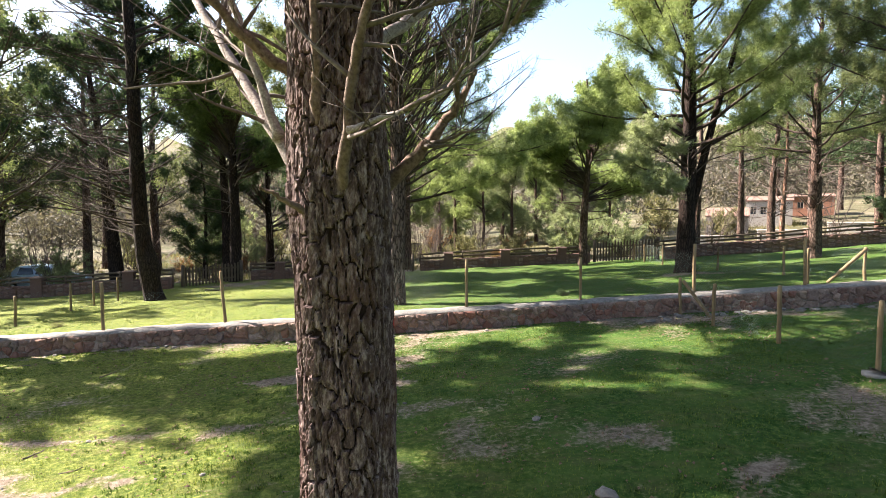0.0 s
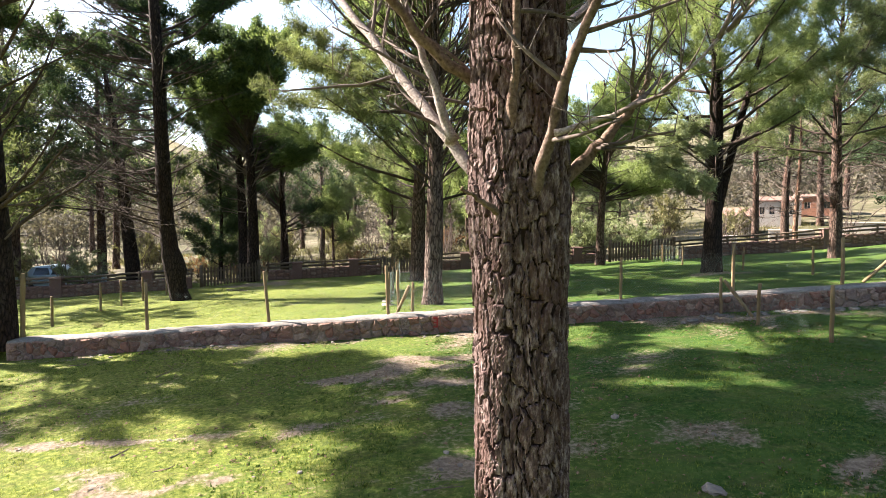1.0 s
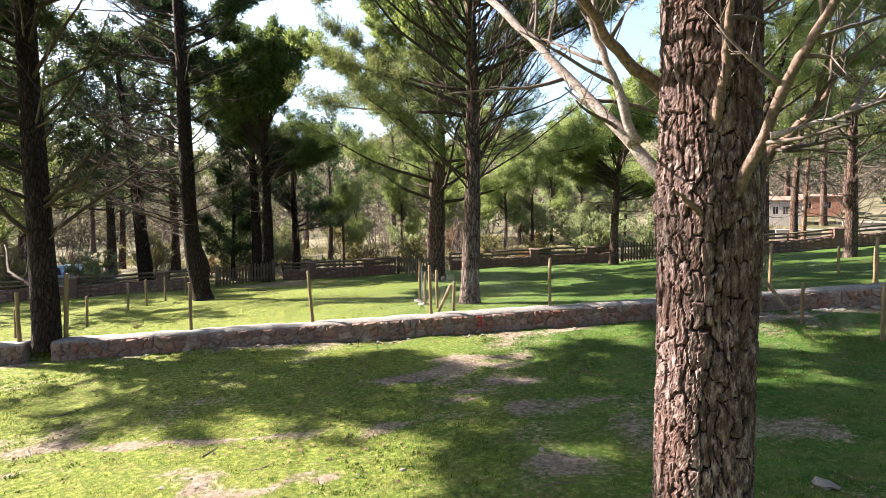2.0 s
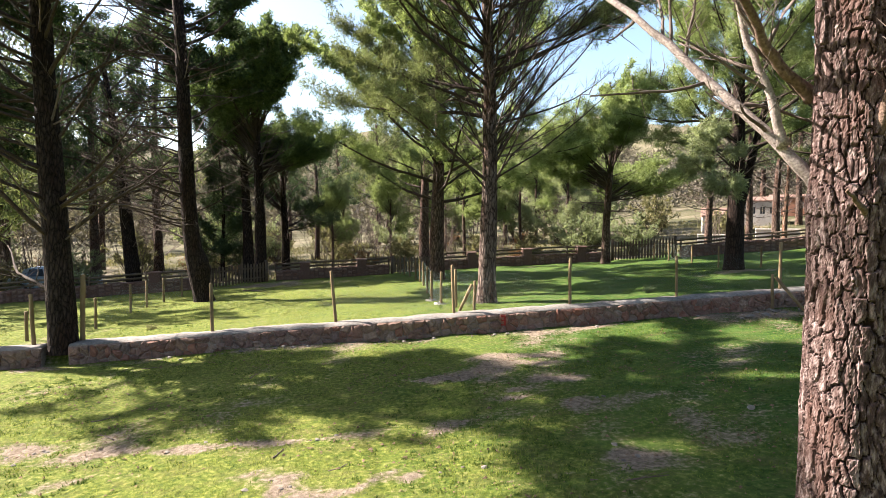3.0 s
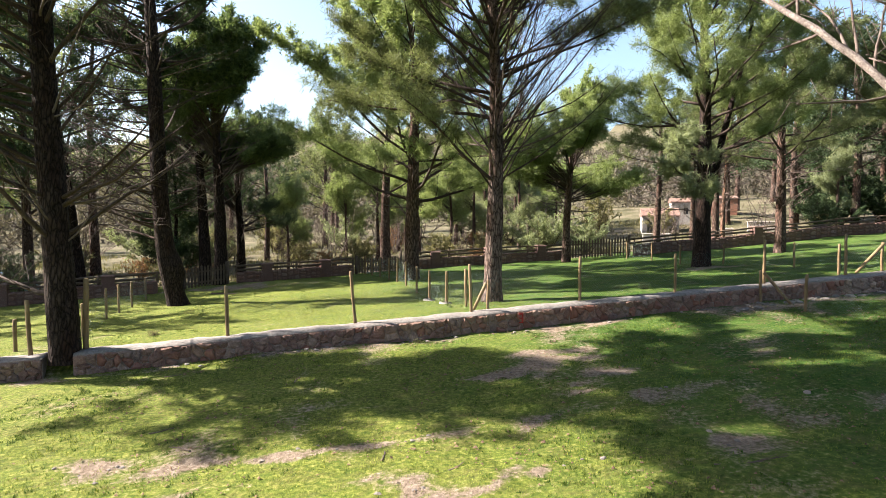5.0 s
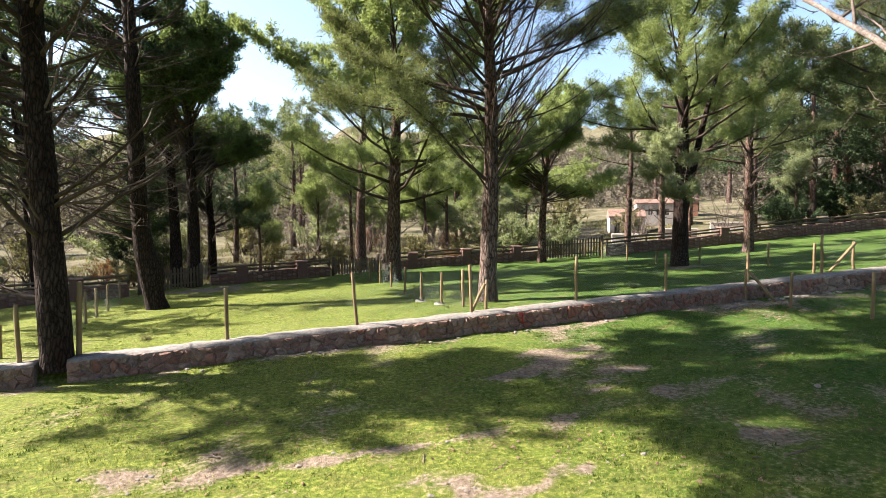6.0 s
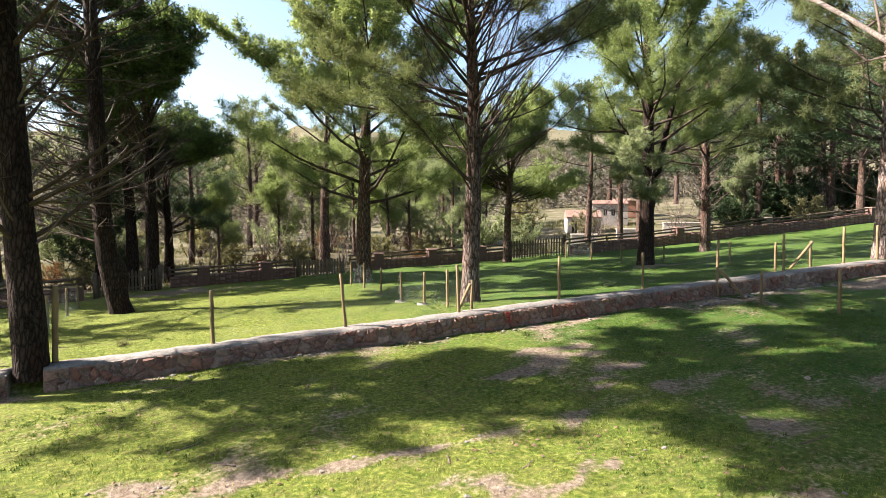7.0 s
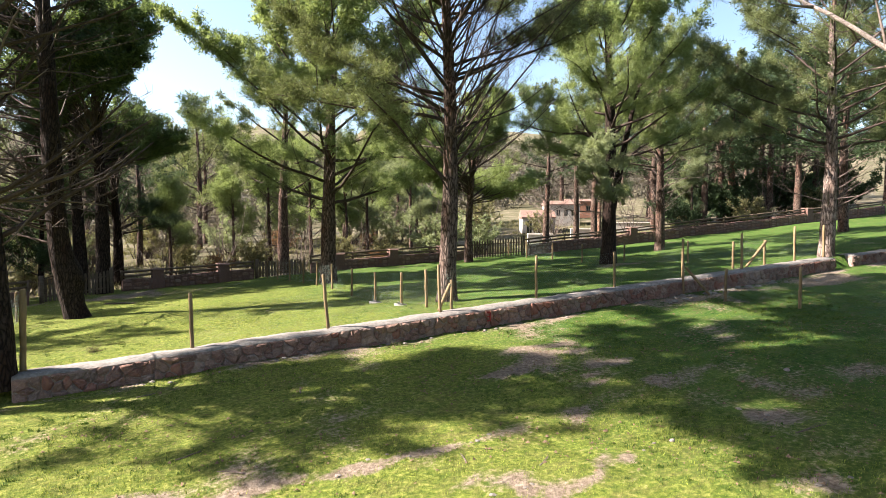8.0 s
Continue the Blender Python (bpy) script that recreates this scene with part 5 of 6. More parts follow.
shrub_kinds = [shrub(2.2, 38.2, 1.7, 1.5, 201, "grey-green scrub bush beyond the wall", SCRUB, k=7, size=0.2, width=0.026),
               shrub(-5.0, 37.4, 1.3, 1.4, 202, "russet scrub bush with dry leaves", SCRUB_RED, k=4, size=0.14, width=0.02),
               shrub(-7.5, 38.8, 3.4, 1.6, 203, "bare leafless shrub with pale twigs", SCRUB, True, n=14),
               shrub(11.5, 37.5, 2.6, 1.8, 204, "pale green scrub bush in the sun", NEEDLE_PALE, k=7, size=0.2, width=0.026)]
for x, y, s, i in ((0.2, 39.5, 1.0, 2), (5.0, 38.0, 0.9, 0), (4.0, 37.0, 0.7, 1), (8.4, 38.4, 1.0, 3), (9.8, 40.5, 1.1, 0), (-2.6, 39.6, 1.0, 0), (-4.2, 41.0, 1.2, 2), (-6.4, 42.0, 1.1, 0), (-12.6, 41.5, 1.1, 2),
                   (-13.5, 38.5, 0.9, 0), (-15.5, 41.0, 1.0, 1), (-18.5, 39.5, 1.3, 2), (-20.5, 45.5, 1.5, 0), (-24.5, 42.5, 1.4, 2), (-28.5, 42.0, 1.5, 0), (-32.5, 40.0, 1.4, 2), (-16.5, 49.0, 1.5, 3), (-8.0, 51.0, 1.5, 0), (1.5, 52.0, 1.5, 3),
                   (7.0, 50.0, 1.5, 3), (13.0, 53.0, 1.5, 2), (16.0, 55.0, 1.6, 3), (4.5, 56.0, 1.7, 2), (10.0, 47.0, 1.3, 3), (16.5, 36.5, 1.0, 2), (23.5, 36.0, 1.2, 2), (24.5, 32.0, 0.8, 0), (31.5, 32.0, 1.2, 0), (34.0, 32.5, 1.1, 2), (38.0, 31.0, 1.3, 0),
                   (-23.0, 34.0, 1.0, 0), (-26.5, 33.0, 1.1, 2), (-19.5, 33.5, 1.0, 2), (-0.8, 44.0, 1.3, 2), (18.5, 49.0, 1.6, 0), (-22.0, 52.0, 1.6, 2), (-11.5, 47.0, 1.3, 0), (10.8, 43.0, 1.2, 2), (22.4, 43.6, 0.8, 2), (21.2, 43.8, 1.05, 0)):
    plant(shrub_kinds[i], x, y, s)
more = random.Random(12)
for i in range(34):
    x, y = (more.uniform(-15, 11), more.uniform(36.5, 56)) if i < 20 else (more.uniform(-30, -13), more.uniform(33.5, 48))
    plant(shrub_kinds[(3, 2, 2, 1, 2)[i % 5]], x, y, more.uniform(0.7, 1.3) * (1 + (y - 36) * 0.015))
shrub(24.2, 31.8, 2.2, 1.4, 206, "dense dark green bush beyond the wall", NEEDLE_DARK, k=20, size=0.14, width=0.016, n=22)


def low_shrub(*args, **more):
    ob = shrub(*args, **more)
    ob.scale = (0.55, 0.55, 0.34)


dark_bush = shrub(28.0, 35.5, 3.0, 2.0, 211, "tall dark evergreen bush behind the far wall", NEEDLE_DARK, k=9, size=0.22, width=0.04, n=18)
# copies added to close bright gaps; their dark needles stand in for shade
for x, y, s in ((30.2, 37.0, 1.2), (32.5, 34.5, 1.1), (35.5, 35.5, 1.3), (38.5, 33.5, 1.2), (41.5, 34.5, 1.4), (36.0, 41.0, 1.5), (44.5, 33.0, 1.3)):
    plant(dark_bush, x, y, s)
low_shrub(2.95, 17.4, 0.36, 0.5, 207, "low dark bush on the lawn", NEEDLE_DARK, k=12, size=0.07, width=0.006, n=14)
low_shrub(-9.75, 17.3, 0.22, 0.6, 208, "low straggly plant behind the wall", SCRUB, k=8, size=0.06, width=0.005, n=12)
low_shrub(3.5, 18.3, 0.16, 0.4, 209, "small dark weed tuft on the lawn", NEEDLE_DARK, k=10, size=0.06, width=0.005, n=8)
low_shrub(-3.95, 15.35, 0.2, 0.3, 210, "dry weed at the foot of the wall", SCRUB, k=4, size=0.06, width=0.004, n=8)


def far_woods():
    r = np.random.RandomState(5)
    C, D, S = [], [], []
    for _ in range(1900):
        y = 75 + 170 * r.rand() ** 1.3
        x = r.uniform(-0.95, 1.2) * (y + 12)
        s = r.uniform(2.5, 5.5)
        z = float(height(x, y))
        m = 26
        q = r.randn(m, 3)
        q /= np.linalg.norm(q, axis=1)[:, None]
        C.append(np.array((x, y, z + s * 0.75)) + q * np.array((s * 0.62, s * 0.62, s * 0.8)))
        D.append(q)
    V, F = needles(np.concatenate(C), np.concatenate(D), 1.0, 4, 0.13, 3, 1.1, 0.5)
    tagged(new("far_woods", np_mesh("far_woods", V, F, SCRUB_FAR)), "dull green wooded hillside far behind the trees", "woods", kind="stuff")


# greyed colour that puts distance haze into the far woods
SCRUB_FAR = mat_foliage("far_scrub", (0.070, 0.066, 0.052), (0.150, 0.132, 0.108), 0.3)
far_woods()


# ---- buildings beyond the wood ----
PLASTER = mat_simple("white_plaster", (0.44, 0.40, 0.37), (0.56, 0.52, 0.48), 5, 0.9, 0.004)
ORANGE = mat_simple("orange_brick", (0.33, 0.16, 0.11), (0.44, 0.23, 0.165), 7, 0.9, 0.01)
ROOF = mat_simple("roof_tile", (0.17, 0.10, 0.082), (0.26, 0.175, 0.145), 9, 0.85, 0.01)


def mat_glass():
    m, nt, b = material("window_glass")
    b.inputs["Base Color"].default_value = (0.03, 0.04, 0.05, 1)
    b.inputs["Roughness"].default_value = 0.08
    return m


GLASS = mat_glass()


def cottage(x, y, w, d, h, roof_h, turn, wall_mat, label, windows, name="house"):
    z = float(height(x, y)) - 0.1
    ob = empty(name, x, y, z, label, "house", "houses")
    ob.rotation_euler = (0, 0, radians(turn))
    # walls with openings cut through the front
    g = Geo()
    t = 0.18
    box(g, -w / 2, -w / 2 + t, -d / 2 + t, d / 2, 0, h)
    box(g, w / 2 - t, w / 2, -d / 2 + t, d / 2, 0, h)
    box(g, -w / 2 + t, w / 2 - t, d / 2 - t, d / 2, 0, h)
    cuts = sorted(windows)
    u = -w / 2
    for cx, cz, cw, ch in cuts:
        box(g, u, cx - cw / 2, -d / 2, -d / 2 + t, 0, h)
        if cz > 0.02:
            box(g, cx - cw / 2, cx + cw / 2, -d / 2, -d / 2 + t, 0, cz)
        box(g, cx - cw / 2, cx + cw / 2, -d / 2, -d / 2 + t, cz + ch, h)
        u = cx + cw / 2
    box(g, u, w / 2, -d / 2, -d / 2 + t, 0, h)
    tagged(child("wall", g.mesh("wall", wall_mat, False), ob), kind="stuff")
    for cx, cz, cw, ch in cuts:
        g = Geo()
        for a, b2, c, e in ((-cw / 2, -cw / 2 + 0.04, 0, ch), (cw / 2 - 0.04, cw / 2, 0, ch), (-0.02, 0.02, 0.04, ch - 0.04), (-cw / 2 + 0.04, cw / 2 - 0.04, ch - 0.04, ch)):
            box(g, cx + a, cx + b2, -d / 2 + 0.05, -d / 2 + 0.10, cz + c, cz + e)
        win = child("window", g.mesh("window", PLASTER, False), ob, "white framed window")
        g = Geo()
        box(g, cx - cw / 2 + 0.03, cx + cw / 2 - 0.03, -d / 2 + 0.115, -d / 2 + 0.125, cz + 0.02, cz + ch - 0.03)
        child("pane", g.mesh("pane", GLASS, False), win)
    g = Geo()
    o = 0.07
    g.v += [(-w / 2 - o, -d / 2 - o, h), (w / 2 + o, -d / 2 - o, h), (w / 2 + o, d / 2 + o, h), (-w / 2 - o, d / 2 + o, h), (-w / 2 - o, 0, h + roof_h), (w / 2 + o, 0, h + roof_h)]
    g.v += [(a, b2, c + 0.1) for a, b2, c in g.v[:6]]
    g.f += [(0, 4, 3), (1, 2, 5), (6, 7, 11, 10), (8, 9, 10, 11), (0, 1, 7, 6), (2, 3, 9, 8), (1, 5, 11, 7), (5, 2, 8, 11), (3, 4, 10, 9), (4, 0, 6, 10), (0, 3, 2, 1)]
    child("roof", g.mesh("roof", ROOF, False), ob, "pale red tiled roof")
    return ob


cottage(22.5, 46.0, 2.8, 2.2, 1.3, 0.6, -28, PLASTER, "small pale plastered house with a pink tiled roof", [(-0.8, 0.0, 0.5, 1.1), (0.35, 0.45, 0.45, 0.5)])
cottage(27.5, 49.0, 3.2, 2.6, 2.0, 0.35, -30, PLASTER, "white plastered house with a row of small windows", [(-1.1, 1.0, 0.42, 0.6), (-0.4, 1.0, 0.42, 0.6), (0.3, 1.0, 0.42, 0.6), (1.0, 1.0, 0.42, 0.6)])
cottage(35.0, 55.0, 3.6, 2.6, 1.7, 0.25, -32, ORANGE, "orange brick building with dark openings", [(-0.8, 0.7, 0.5, 0.6), (0.7, 0.7, 0.5, 0.6)])
for x, y, l, a in ((22.6, 39.6, 2.6, -28), (17.6, 39.0, 1.8, -28), (28.0, 40.2, 3.0, -32)):
    g = Geo()
    box(g, -l / 2, l / 2, -0.1, 0.1, -0.3, 0.75)
    box(g, -l / 2 - 0.04, l / 2 + 0.04, -0.14, 0.14, 0.75, 0.82, 0.02)
    w = tagged(new("garden_wall", g.mesh("garden_wall", PLASTER, False)), "low white garden wall near the houses", "garden wall", "garden walls")
    w.matrix_world = pose(x, y, float(height(x, y)), 0, 0, a)

# ---- parked car beyond the west wall ----
PAINT = material("silver_blue_paint")[0]
PAINT.node_tree.nodes["Principled BSDF"].inputs["Base Color"].default_value = (0.34, 0.42, 0.50, 1)
PAINT.node_tree.nodes["Principled BSDF"].inputs["Metallic"].default_value = 0.4
PAINT.node_tree.nodes["Principled BSDF"].inputs["Roughness"].default_value = 0.3
RUBBER = mat_simple("rubber", (0.015, 0.015, 0.016), (0.035, 0.035, 0.035), 20, 0.9, 0.003)
LAMP = material("lamp_glass")[0]
LAMP.node_tree.nodes["Principled BSDF"].inputs["Base Color"].default_value = (0.7, 0.7, 0.68, 1)
LAMP.node_tree.nodes["Principled BSDF"].inputs["Roughness"].default_value = 0.15


def car(x, y, turn):
    ob = empty("car", x, y, float(height(x, y)), "silver-blue car parked beyond the stone wall", "car")
    ob.rotation_euler = (0, 0, radians(turn))

    def loft(profile, half, mat, name, parent, inset=0.0, label=""):
        g = Geo()
        n = len(profile)
        for s in (-1, 1):
            for k, (px, pz) in enumerate(profile):
                g.v.append((px, s * (half - inset * max(0, pz - 0.85)), pz))
        g.f += [tuple(range(n)), tuple(reversed(range(n, 2 * n)))] + [(k, n + k, n + (k + 1) % n, (k + 1) % n) for k in range(n)]
        return child(name, g.mesh(name, mat, False), parent, label)

    loft([(-2.0, 0.35), (-2.05, 0.6), (-1.95, 0.88), (-1.1, 0.95), (1.0, 0.95), (1.85, 0.82), (2.05, 0.6), (2.0, 0.32), (1.7, 0.25), (-1.7, 0.25)], 0.85, PAINT, "body", ob)
    loft([(-1.5, 0.94), (-1.15, 1.40), (-0.3, 1.48), (0.35, 1.42), (1.05, 0.94)], 0.82, PAINT, "cabin", ob, 0.35)
    for s in (-1, 1):
        for a, b2 in ((-1.05, -0.25), (-0.18, 0.62)):
            g = Geo()
            yy = s * 0.80
            g.v += [(a, yy, 1.0), (b2, yy, 1.0), (b2 - 0.12, s * 0.66, 1.36), (a + 0.1, s * 0.66, 1.36)]
            g.v += [(q[0], q[1] + s * 0.02, q[2]) for q in g.v[:4]]
            g.f += [(0, 1, 2, 3), (7, 6, 5, 4)] + [(k, 4 + k, 4 + (k + 1) % 4, (k + 1) % 4) for k in range(4)]
            child("side_window", g.mesh("side_window", GLASS, False), ob)
        for wx in (-1.3, 1.3):
            g = Geo()
            tube(g, [(wx, s * 0.72, 0.31), (wx, s * 0.74, 0.31), (wx, s * 0.88, 0.31), (wx, s * 0.89, 0.31)], [0.27, 0.31, 0.31, 0.26], 16)
            wheel = child("wheel", g.mesh("wheel", RUBBER, False), ob)
            g = Geo()
            tube(g, [(wx, s * 0.885, 0.31), (wx, s * 0.90, 0.31)], [0.19, 0.17], 12)
            child("rim", g.mesh("rim", PAINT, False), wheel)
        g = Geo()
        box(g, 1.93, 2.06, s * 0.6 - 0.15, s * 0.6 + 0.15, 0.62, 0.76, 0.02)
        child("headlight", g.mesh("headlight", LAMP, False), ob)


car(-21.2, 36.0, 8)


# ---- loose stones, branches and the mark ----
def rock(x, y, s, seed, label, mat=None, flat=0.6, group="loose stones"):
    bm = bmesh.new()
    bmesh.ops.create_icosphere(bm, subdivisions=2, radius=s)
    r = random.Random(seed)
    off = Vector((r.uniform(0, 50), r.uniform(0, 50), r.uniform(0, 50)))
    for v in bm.verts:
        f = 1 + 0.45 * noise.noise(v.co * (1.3 / s) + off) + 0.16 * noise.noise(v.co * (3.5 / s) + off)
        v.co = Vector((v.co.x * f * 1.25, v.co.y * f, v.co.z * f * flat))
    me = bpy.data.meshes.new("rock")
    bm.to_mesh(me)
    bm.free()
    me.materials.append(mat or ROCK)
    ob = tagged(new("rock", me), label, "stone", group)
    ob.matrix_world = pose(x, y, float(height(x, y)) + s * flat * 0.25, 0, 0, r.uniform(0, 360))
    return ob


rock(0.86, 7.45, 0.10, 1, "flat white stone lying in the grass", flat=0.35)
rock(0.62, 9.5, 0.05, 2, "small white stone in the grass")
rk = random.Random(31)
for i in range(60):
    x = rk.uniform(4.0, 9.5)
    y = rk.uniform(14.95, 15.5) if x < 6.6 else rk.uniform(15.15, 15.55)
    rock(x, y, rk.uniform(0.02, 0.085), 100 + i, "loose pale rubble stone at the foot of the wall")
for i in range(40):
    x = rk.uniform(-9.5, 4.0)
    rock(x, rk.uniform(15.2, 15.56), rk.uniform(0.015, 0.05), 200 + i, "small loose stone at the foot of the wall")
for i in range(30):
    a = SOIL_SPOTS[rk.randrange(12)]
    rock(a[0] + rk.gauss(0, a[2] * 0.6), a[1] + rk.gauss(0, a[3] * 0.7), rk.uniform(0.012, 0.034), 300 + i, "small pebble on the bare soil")


LITTER = mat_simple("leaf_litter", (0.075, 0.045, 0.03), (0.26, 0.185, 0.12), 40, 0.95, 0.004, (1, 1, 1), 0.2)
WEED = mat_foliage("weed_blades", (0.020, 0.056, 0.008), (0.125, 0.170, 0.034), 0.3)


def litter(n, x0, x1, y0, y1, seed):
    """Small dry leaves, bark flakes and clods strewn over the turf, thicker on the bare soil."""
    r = np.random.RandomState(seed)
    x, y = r.uniform(x0, x1, n), r.uniform(y0, y1, n)
    keep = (soil(x, y) + 0.35 * wave(x, y, 1.7, 51) + 0.2 * r.randn(n) > 0.28)
    x, y = x[keep], y[keep]
    n = len(x)
    z = height(x, y) + 0.012
    size = 0.012 + 0.03 * r.rand(n) ** 3
    a = r.uniform(0, 2 * math.pi, n)
    V = []
    for k, (f, lift) in enumerate(((1.0, 0.0), (0.55, 0.25), (1.0, 0.1), (0.5, 0.5))):
        w = a + k * math.pi / 2
        V.append(np.stack([x + np.cos(w) * size * f * r.uniform(0.6, 1.2, n), y + np.sin(w) * size * f * r.uniform(0.6, 1.2, n), z + size * lift * r.uniform(0, 2, n)], -1))
    V = np.stack(V + [np.stack([x, y, z + size * r.uniform(0.2, 1.0, n)], -1)], 1).reshape(-1, 3)
    i = np.arange(n)[:, None] * 5
    F = np.concatenate([i + np.array([[k, (k + 1) % 4, 4]]) for k in range(4)])
    tagged(new("leaf_litter", np_mesh("leaf_litter", V, F, LITTER)), "dry brown leaf litter and clods strewn over the turf", "leaf litter", kind="stuff")


def weeds(n, x0, x1, y0, y1, seed, blades=16):
    r = np.random.RandomState(seed)
    x, y = r.uniform(x0, x1, n), r.uniform(y0, y1, n)
    keep = (wave(x, y, 1.4, 61) + 0.6 * r.randn(n) > 0.3) & (soil(x, y) < 0.5)
    x, y = np.repeat(x[keep], blades), np.repeat(y[keep], blades)
    big = np.repeat(r.uniform(0.5, 1.3, keep.sum()), blades)
    n = len(x)
    x, y = x + 0.035 * big * r.randn(n), y + 0.035 * big * r.randn(n)
    a, h, w = r.uniform(0, 2 * math.pi, n), 0.036 * big * r.uniform(0.5, 1.2, n), 0.008 * r.uniform(0.6, 1.3, n)
    p = np.stack([x, y, height(x, y) - 0.005], -1)
    side = np.stack([-np.sin(a) * w, np.cos(a) * w, 0 * w], -1)
    tip = p + np.stack([np.cos(a) * h * 0.7, np.sin(a) * h * 0.7, h], -1)
    V = np.stack([p - side, p + side, tip], 1).reshape(-1, 3)
    tagged(new("weeds", np_mesh("weeds", V, np.arange(3 * n).reshape(-1, 3), WEED)), "tufts of darker weeds in the short turf", "weeds", kind="stuff")


litter(16000, -12.5, 8.0, 5.2, 15.6, 71)
weeds(6500, -12.5, 8.0, 5.2, 15.5, 72)
weeds(900, -12.0, 10.0, 16.4, 27.0, 73)


def fallen(x, y, l, r, turn, seed, label):
    rng = random.Random(seed)
    g = Geo()
    pts = bend((0, 0, r), (1, 0, 0.02), l, 7, rng, 0.0, 0.10)
    pts = [np.array((p[0], p[1], max(r * 0.7, abs(p[2]) * 0.6))) for p in pts]
    tube(g, pts, [r * (1 - 0.7 * i / 7) + 0.002 for i in range(8)], 6)
    for t in (0.4, 0.6, 0.75):
        q, d = along(pts, t)
        tube(g, [q, q + (d + np.array((0, rng.uniform(-0.8, 0.8), 0.25))) * l * 0.22], [r * 0.4, 0.002], 4)
    ob = tagged(new("fallen_branch", g.mesh("fallen_branch", TWIG)), label, "fallen branch", "fallen branches")
    ob.matrix_world = pose(x, y, float(height(x, y)), 0, 0, turn)


fallen(-9.9, 28.2, 1.5, 0.035, -20, 1, "pale fallen branch on the lawn")
for i, (x, y, l, a) in enumerate(((-8.6, 11.5, 0.5, 20), (-7.9, 10.6, 0.35, 140), (-5.6, 9.4, 0.3, 60), (-9.0, 14.6, 1.1, 10), (-6.6, 13.1, 0.4, 80), (-2.2, 7.9, 0.8, -15), (-4.9, 8.9, 0.25, 30))):
    fallen(x, y, l, 0.009, a, 10 + i, "thin dry twig lying in the grass")

g = Geo()
for x0, x1, z0, z1 in ((0.0, 0.10, 0.20, 0.235), (0.075, 0.11, 0.10, 0.20), (0.01, 0.075, 0.10, 0.13), (0.075, 0.11, 0.0, 0.10), (0.0, 0.075, 0.0, 0.03)):
    box(g, x0, x1, -0.004, 0.004, z0, z1)
mk = tagged(new("paint_mark", g.mesh("paint_mark", RED_PAINT, False)), "red paint mark on the stones of the wall", "paint mark")
mk.matrix_world = pose(-1.48, WALL_Y0 - 0.062, wall_top(-1.48) - 0.30, 0, 0, 0)


# ---- stones of the meadow wall, piece by piece ----
def cell_of(p, others, bounds):
    """The part of a rectangle that lies nearer to p than to the others, as a polygon."""
    x0, x1, z0, z1 = bounds
    poly = [(x0, z0), (x1, z0), (x1, z1), (x0, z1)]
    for q in others:
        nx, nz = q[0] - p[0], q[1] - p[1]
        if abs(nx) > 0.9:
            continue
        lim = (nx * (p[0] + q[0]) + nz * (p[1] + q[1])) / 2
        out = []
        for k in range(len(poly)):
            a, b = poly[k], poly[(k + 1) % len(poly)]
            da, db = nx * a[0] + nz * a[1] - lim, nx * b[0] + nz * b[1] - lim
            if da <= 0:
                out.append(a)
            if (da < 0 < db) or (db < 0 < da):
                s = da / (da - db)
                out.append((a[0] + (b[0] - a[0]) * s, a[1] + (b[1] - a[1]) * s))
        poly = out
        if len(poly) < 3:
            return []
    return poly


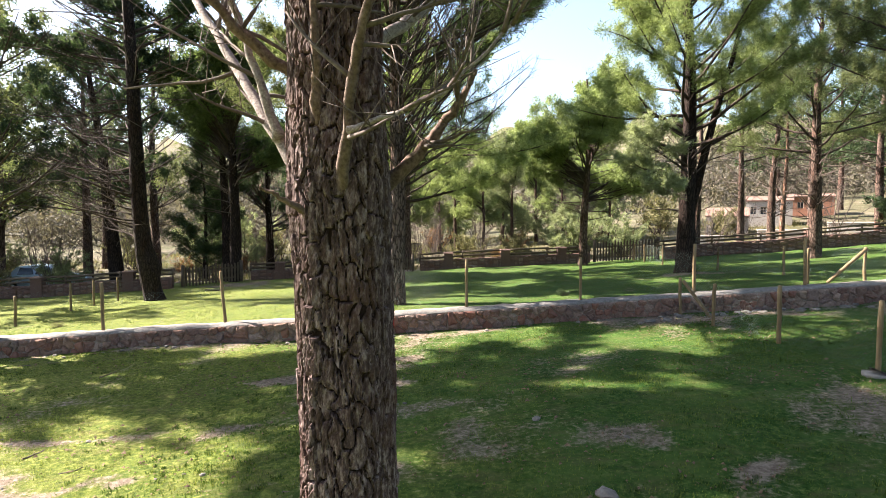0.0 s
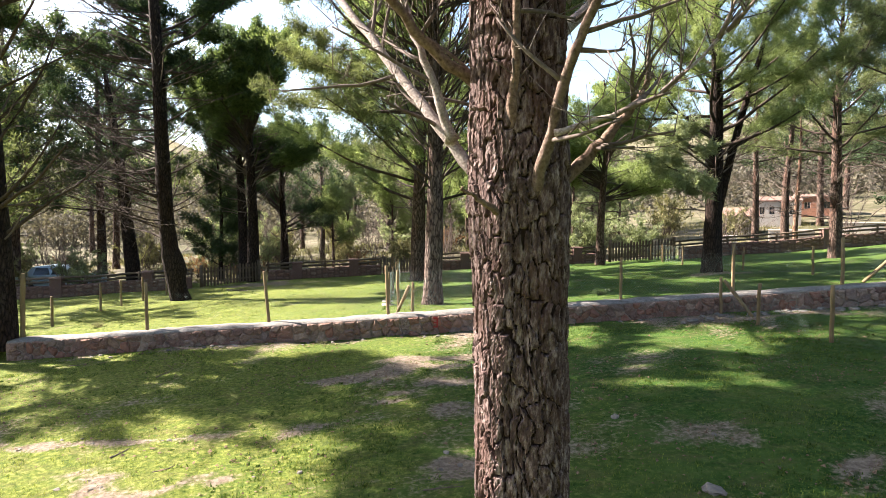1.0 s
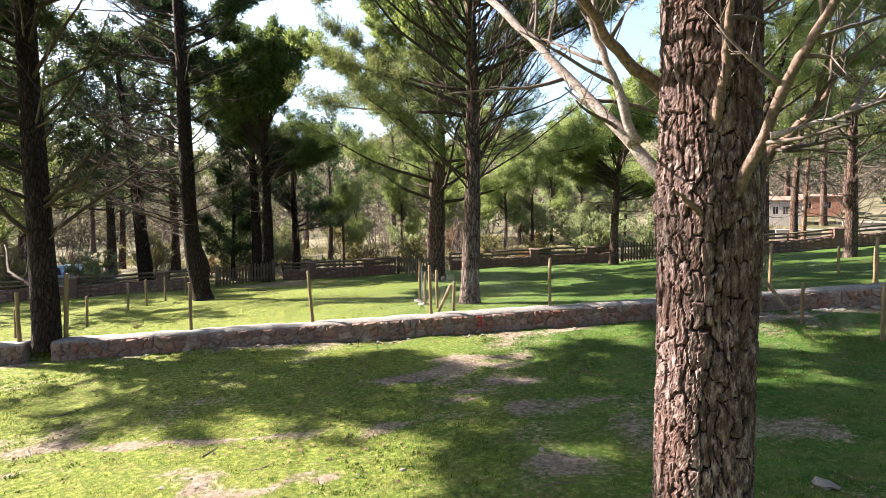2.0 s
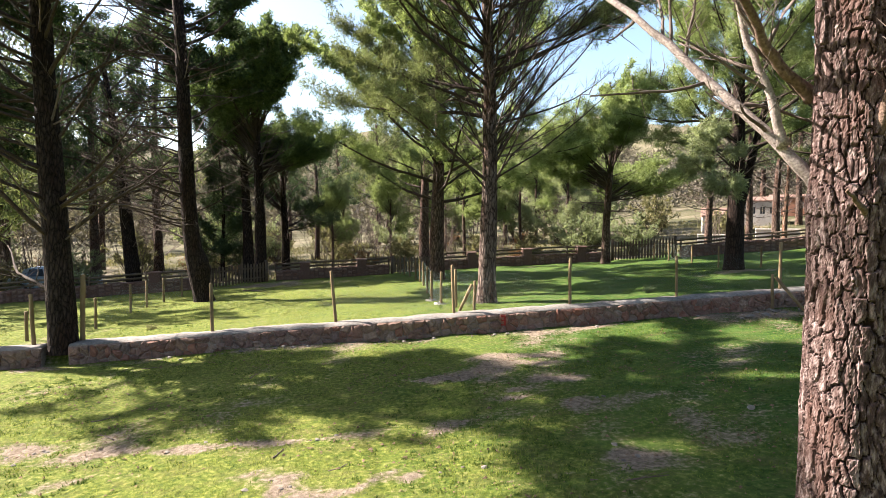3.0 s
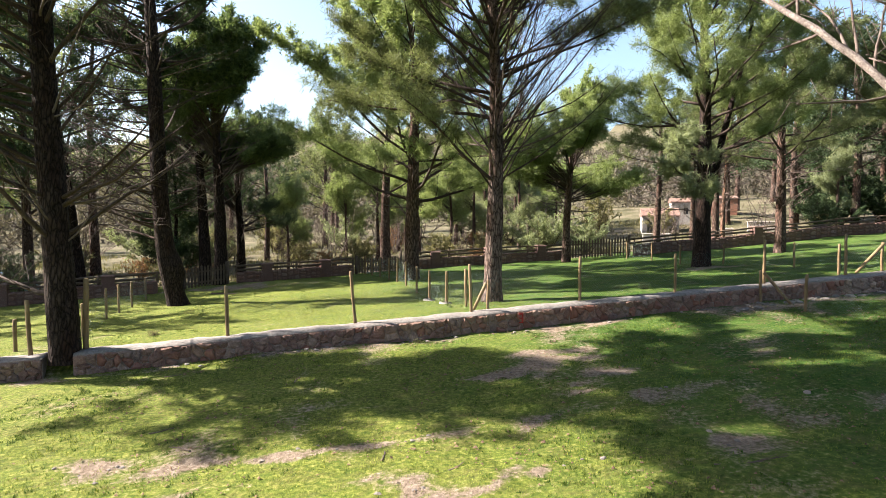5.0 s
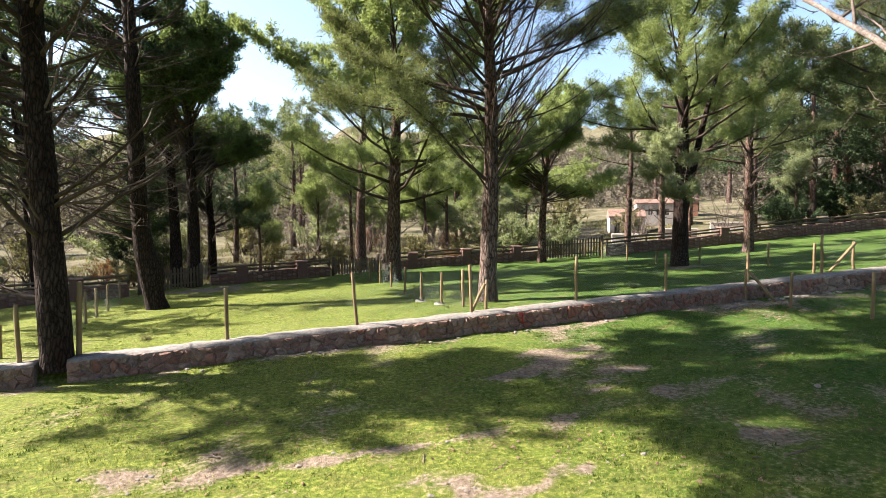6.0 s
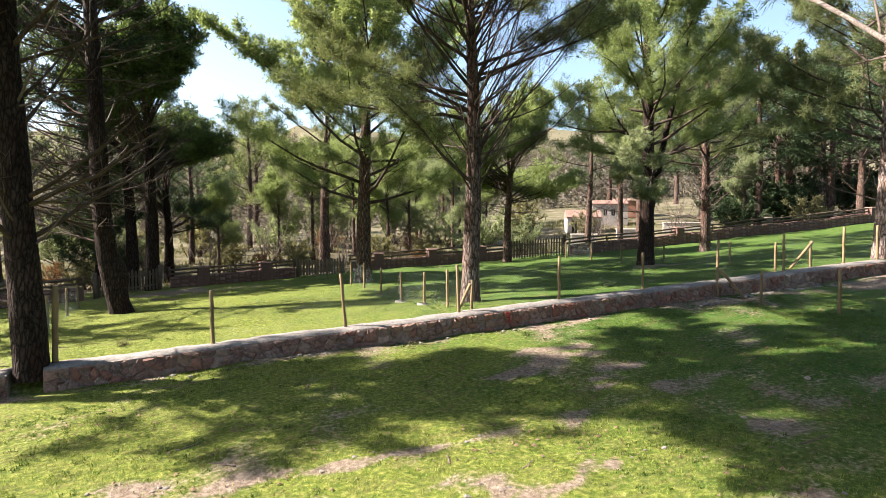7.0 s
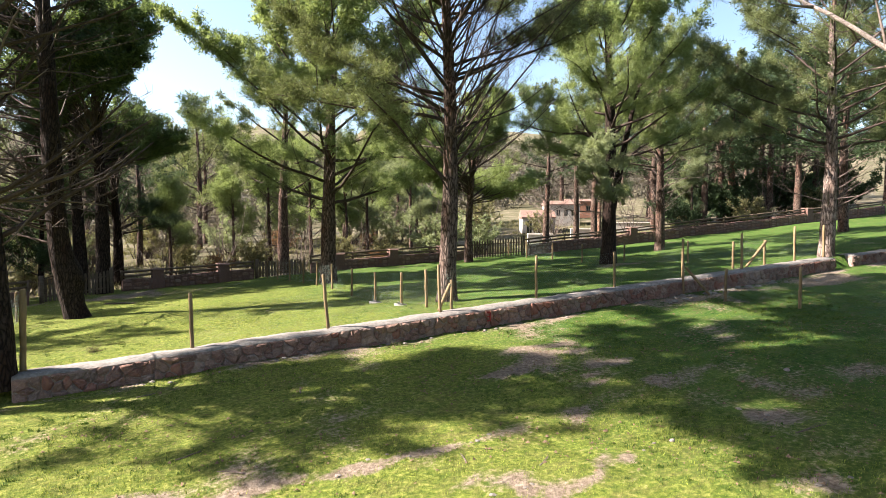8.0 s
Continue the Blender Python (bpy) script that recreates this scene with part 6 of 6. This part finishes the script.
def rubble_stone(poly, r):
    """Rough faced stone with that outline, its face towards -y; gives points and faces round its own middle."""
    cx, cz = sum(a for a, _ in poly) / len(poly), sum(b for _, b in poly) / len(poly)
    ring = []
    n = len(poly)
    for k in range(n):
        (ax, az), (bx, bz) = poly[k], poly[(k + 1) % n]
        steps = 3 if math.hypot(bx - ax, bz - az) > 0.12 else 2 if math.hypot(bx - ax, bz - az) > 0.06 else 1
        for j in range(steps):
            s = (j + 0.28) / steps if steps > 1 else 0.5
            x, z = ax + (bx - ax) * s - cx, az + (bz - az) * s - cz
            d = math.hypot(x, z)
            k2 = max(0.4, (d - r.choice((0.0, 0.002, 0.005, 0.012))) / d)
            ring.append((x * k2 + r.uniform(-0.011, 0.011), z * k2 + r.uniform(-0.011, 0.011)))
    m = len(ring)
    tilt_x, tilt_z, out = r.uniform(-0.10, 0.10), r.uniform(-0.16, 0.12), r.uniform(0.0, 0.026)
    v = [(x, 0.04, z) for x, z in ring]
    v += [(x, -0.010 - out + tilt_x * x + tilt_z * z + r.uniform(-0.006, 0.006), z) for x, z in ring]
    v += [(x * 0.72 + r.uniform(-0.01, 0.01), -0.032 - out + tilt_x * x + tilt_z * z + r.uniform(-0.018, 0.014), z * 0.72 + r.uniform(-0.014, 0.014)) for x, z in ring]
    v.append((0, -0.036 - out + r.uniform(-0.012, 0.008), 0))
    f = []
    for j in range(2):
        f += [(m * j + k, m * j + (k + 1) % m, m * j + m + (k + 1) % m, m * j + m + k) for k in range(m)]
    f += [(2 * m + k, 2 * m + (k + 1) % m, 3 * m) for k in range(m)]
    return (cx, cz), v, f


def lay_stones(wall, x0, x1, seed, single):
    r = random.Random(seed)
    rest = Geo()
    base = lambda x: float(height(x, WALL_Y0 - 0.05)) - 0.05
    points = []
    u = x0 + 0.11
    while u < x1:
        tall = wall_top(u) - 0.045 - base(u)
        rows = 3 if tall > 0.36 else 2
        for j in range(rows):
            if r.random() < 0.13:
                continue
            points.append((u + r.uniform(-0.09, 0.09) + (0.10 if j % 2 else 0), tall * (j + 0.5 + r.uniform(-0.30, 0.30)) / rows))
        u += r.uniform(0.175, 0.25)
    for p in points:
        tall = wall_top(p[0]) - 0.045 - base(p[0])
        near = sorted((q for q in points if q is not p and abs(q[0] - p[0]) < 0.9), key=lambda q: (q[0] - p[0]) ** 2 + (q[1] - p[1]) ** 2)[:14]
        poly = cell_of(p, near, (max(x0, p[0] - 0.3), min(x1, p[0] + 0.3), 0.0, tall))
        if len(poly) < 3:
            continue
        (cx, cz), v, f = rubble_stone(poly, r)
        y, z = WALL_Y0 + r.uniform(-0.008, 0.012), base(cx) + cz
        if single:
            me = bpy.data.meshes.new("stone")
            me.from_pydata(v, [], f)
            me.materials.append(STONE_RED if r.random() < 0.12 else STONE)
            s = new("stone", me)
            s.parent = wall
            s.location = (cx, y, z)
        else:
            b0 = len(rest.v)
            rest.v += [(a + cx, b + y, c + z) for a, b, c in v]
            rest.f += [tuple(b0 + k for k in q) for q in f]
    if not single:
        tagged(child("rest_of_stones", rest.mesh("rest_of_stones", STONE_FAR, False), wall), kind="stuff")


main_wall, west_wall, east_wall = (w for w, _, _ in MEADOW_WALL)
lay_stones(main_wall, -10.87, 9.4, 1, True)
lay_stones(main_wall, 9.4, 12.95, 2, False)
lay_stones(west_wall, -19.0, -11.41, 3, False)
lay_stones(east_wall, 14.0, 30.0, 4, False)
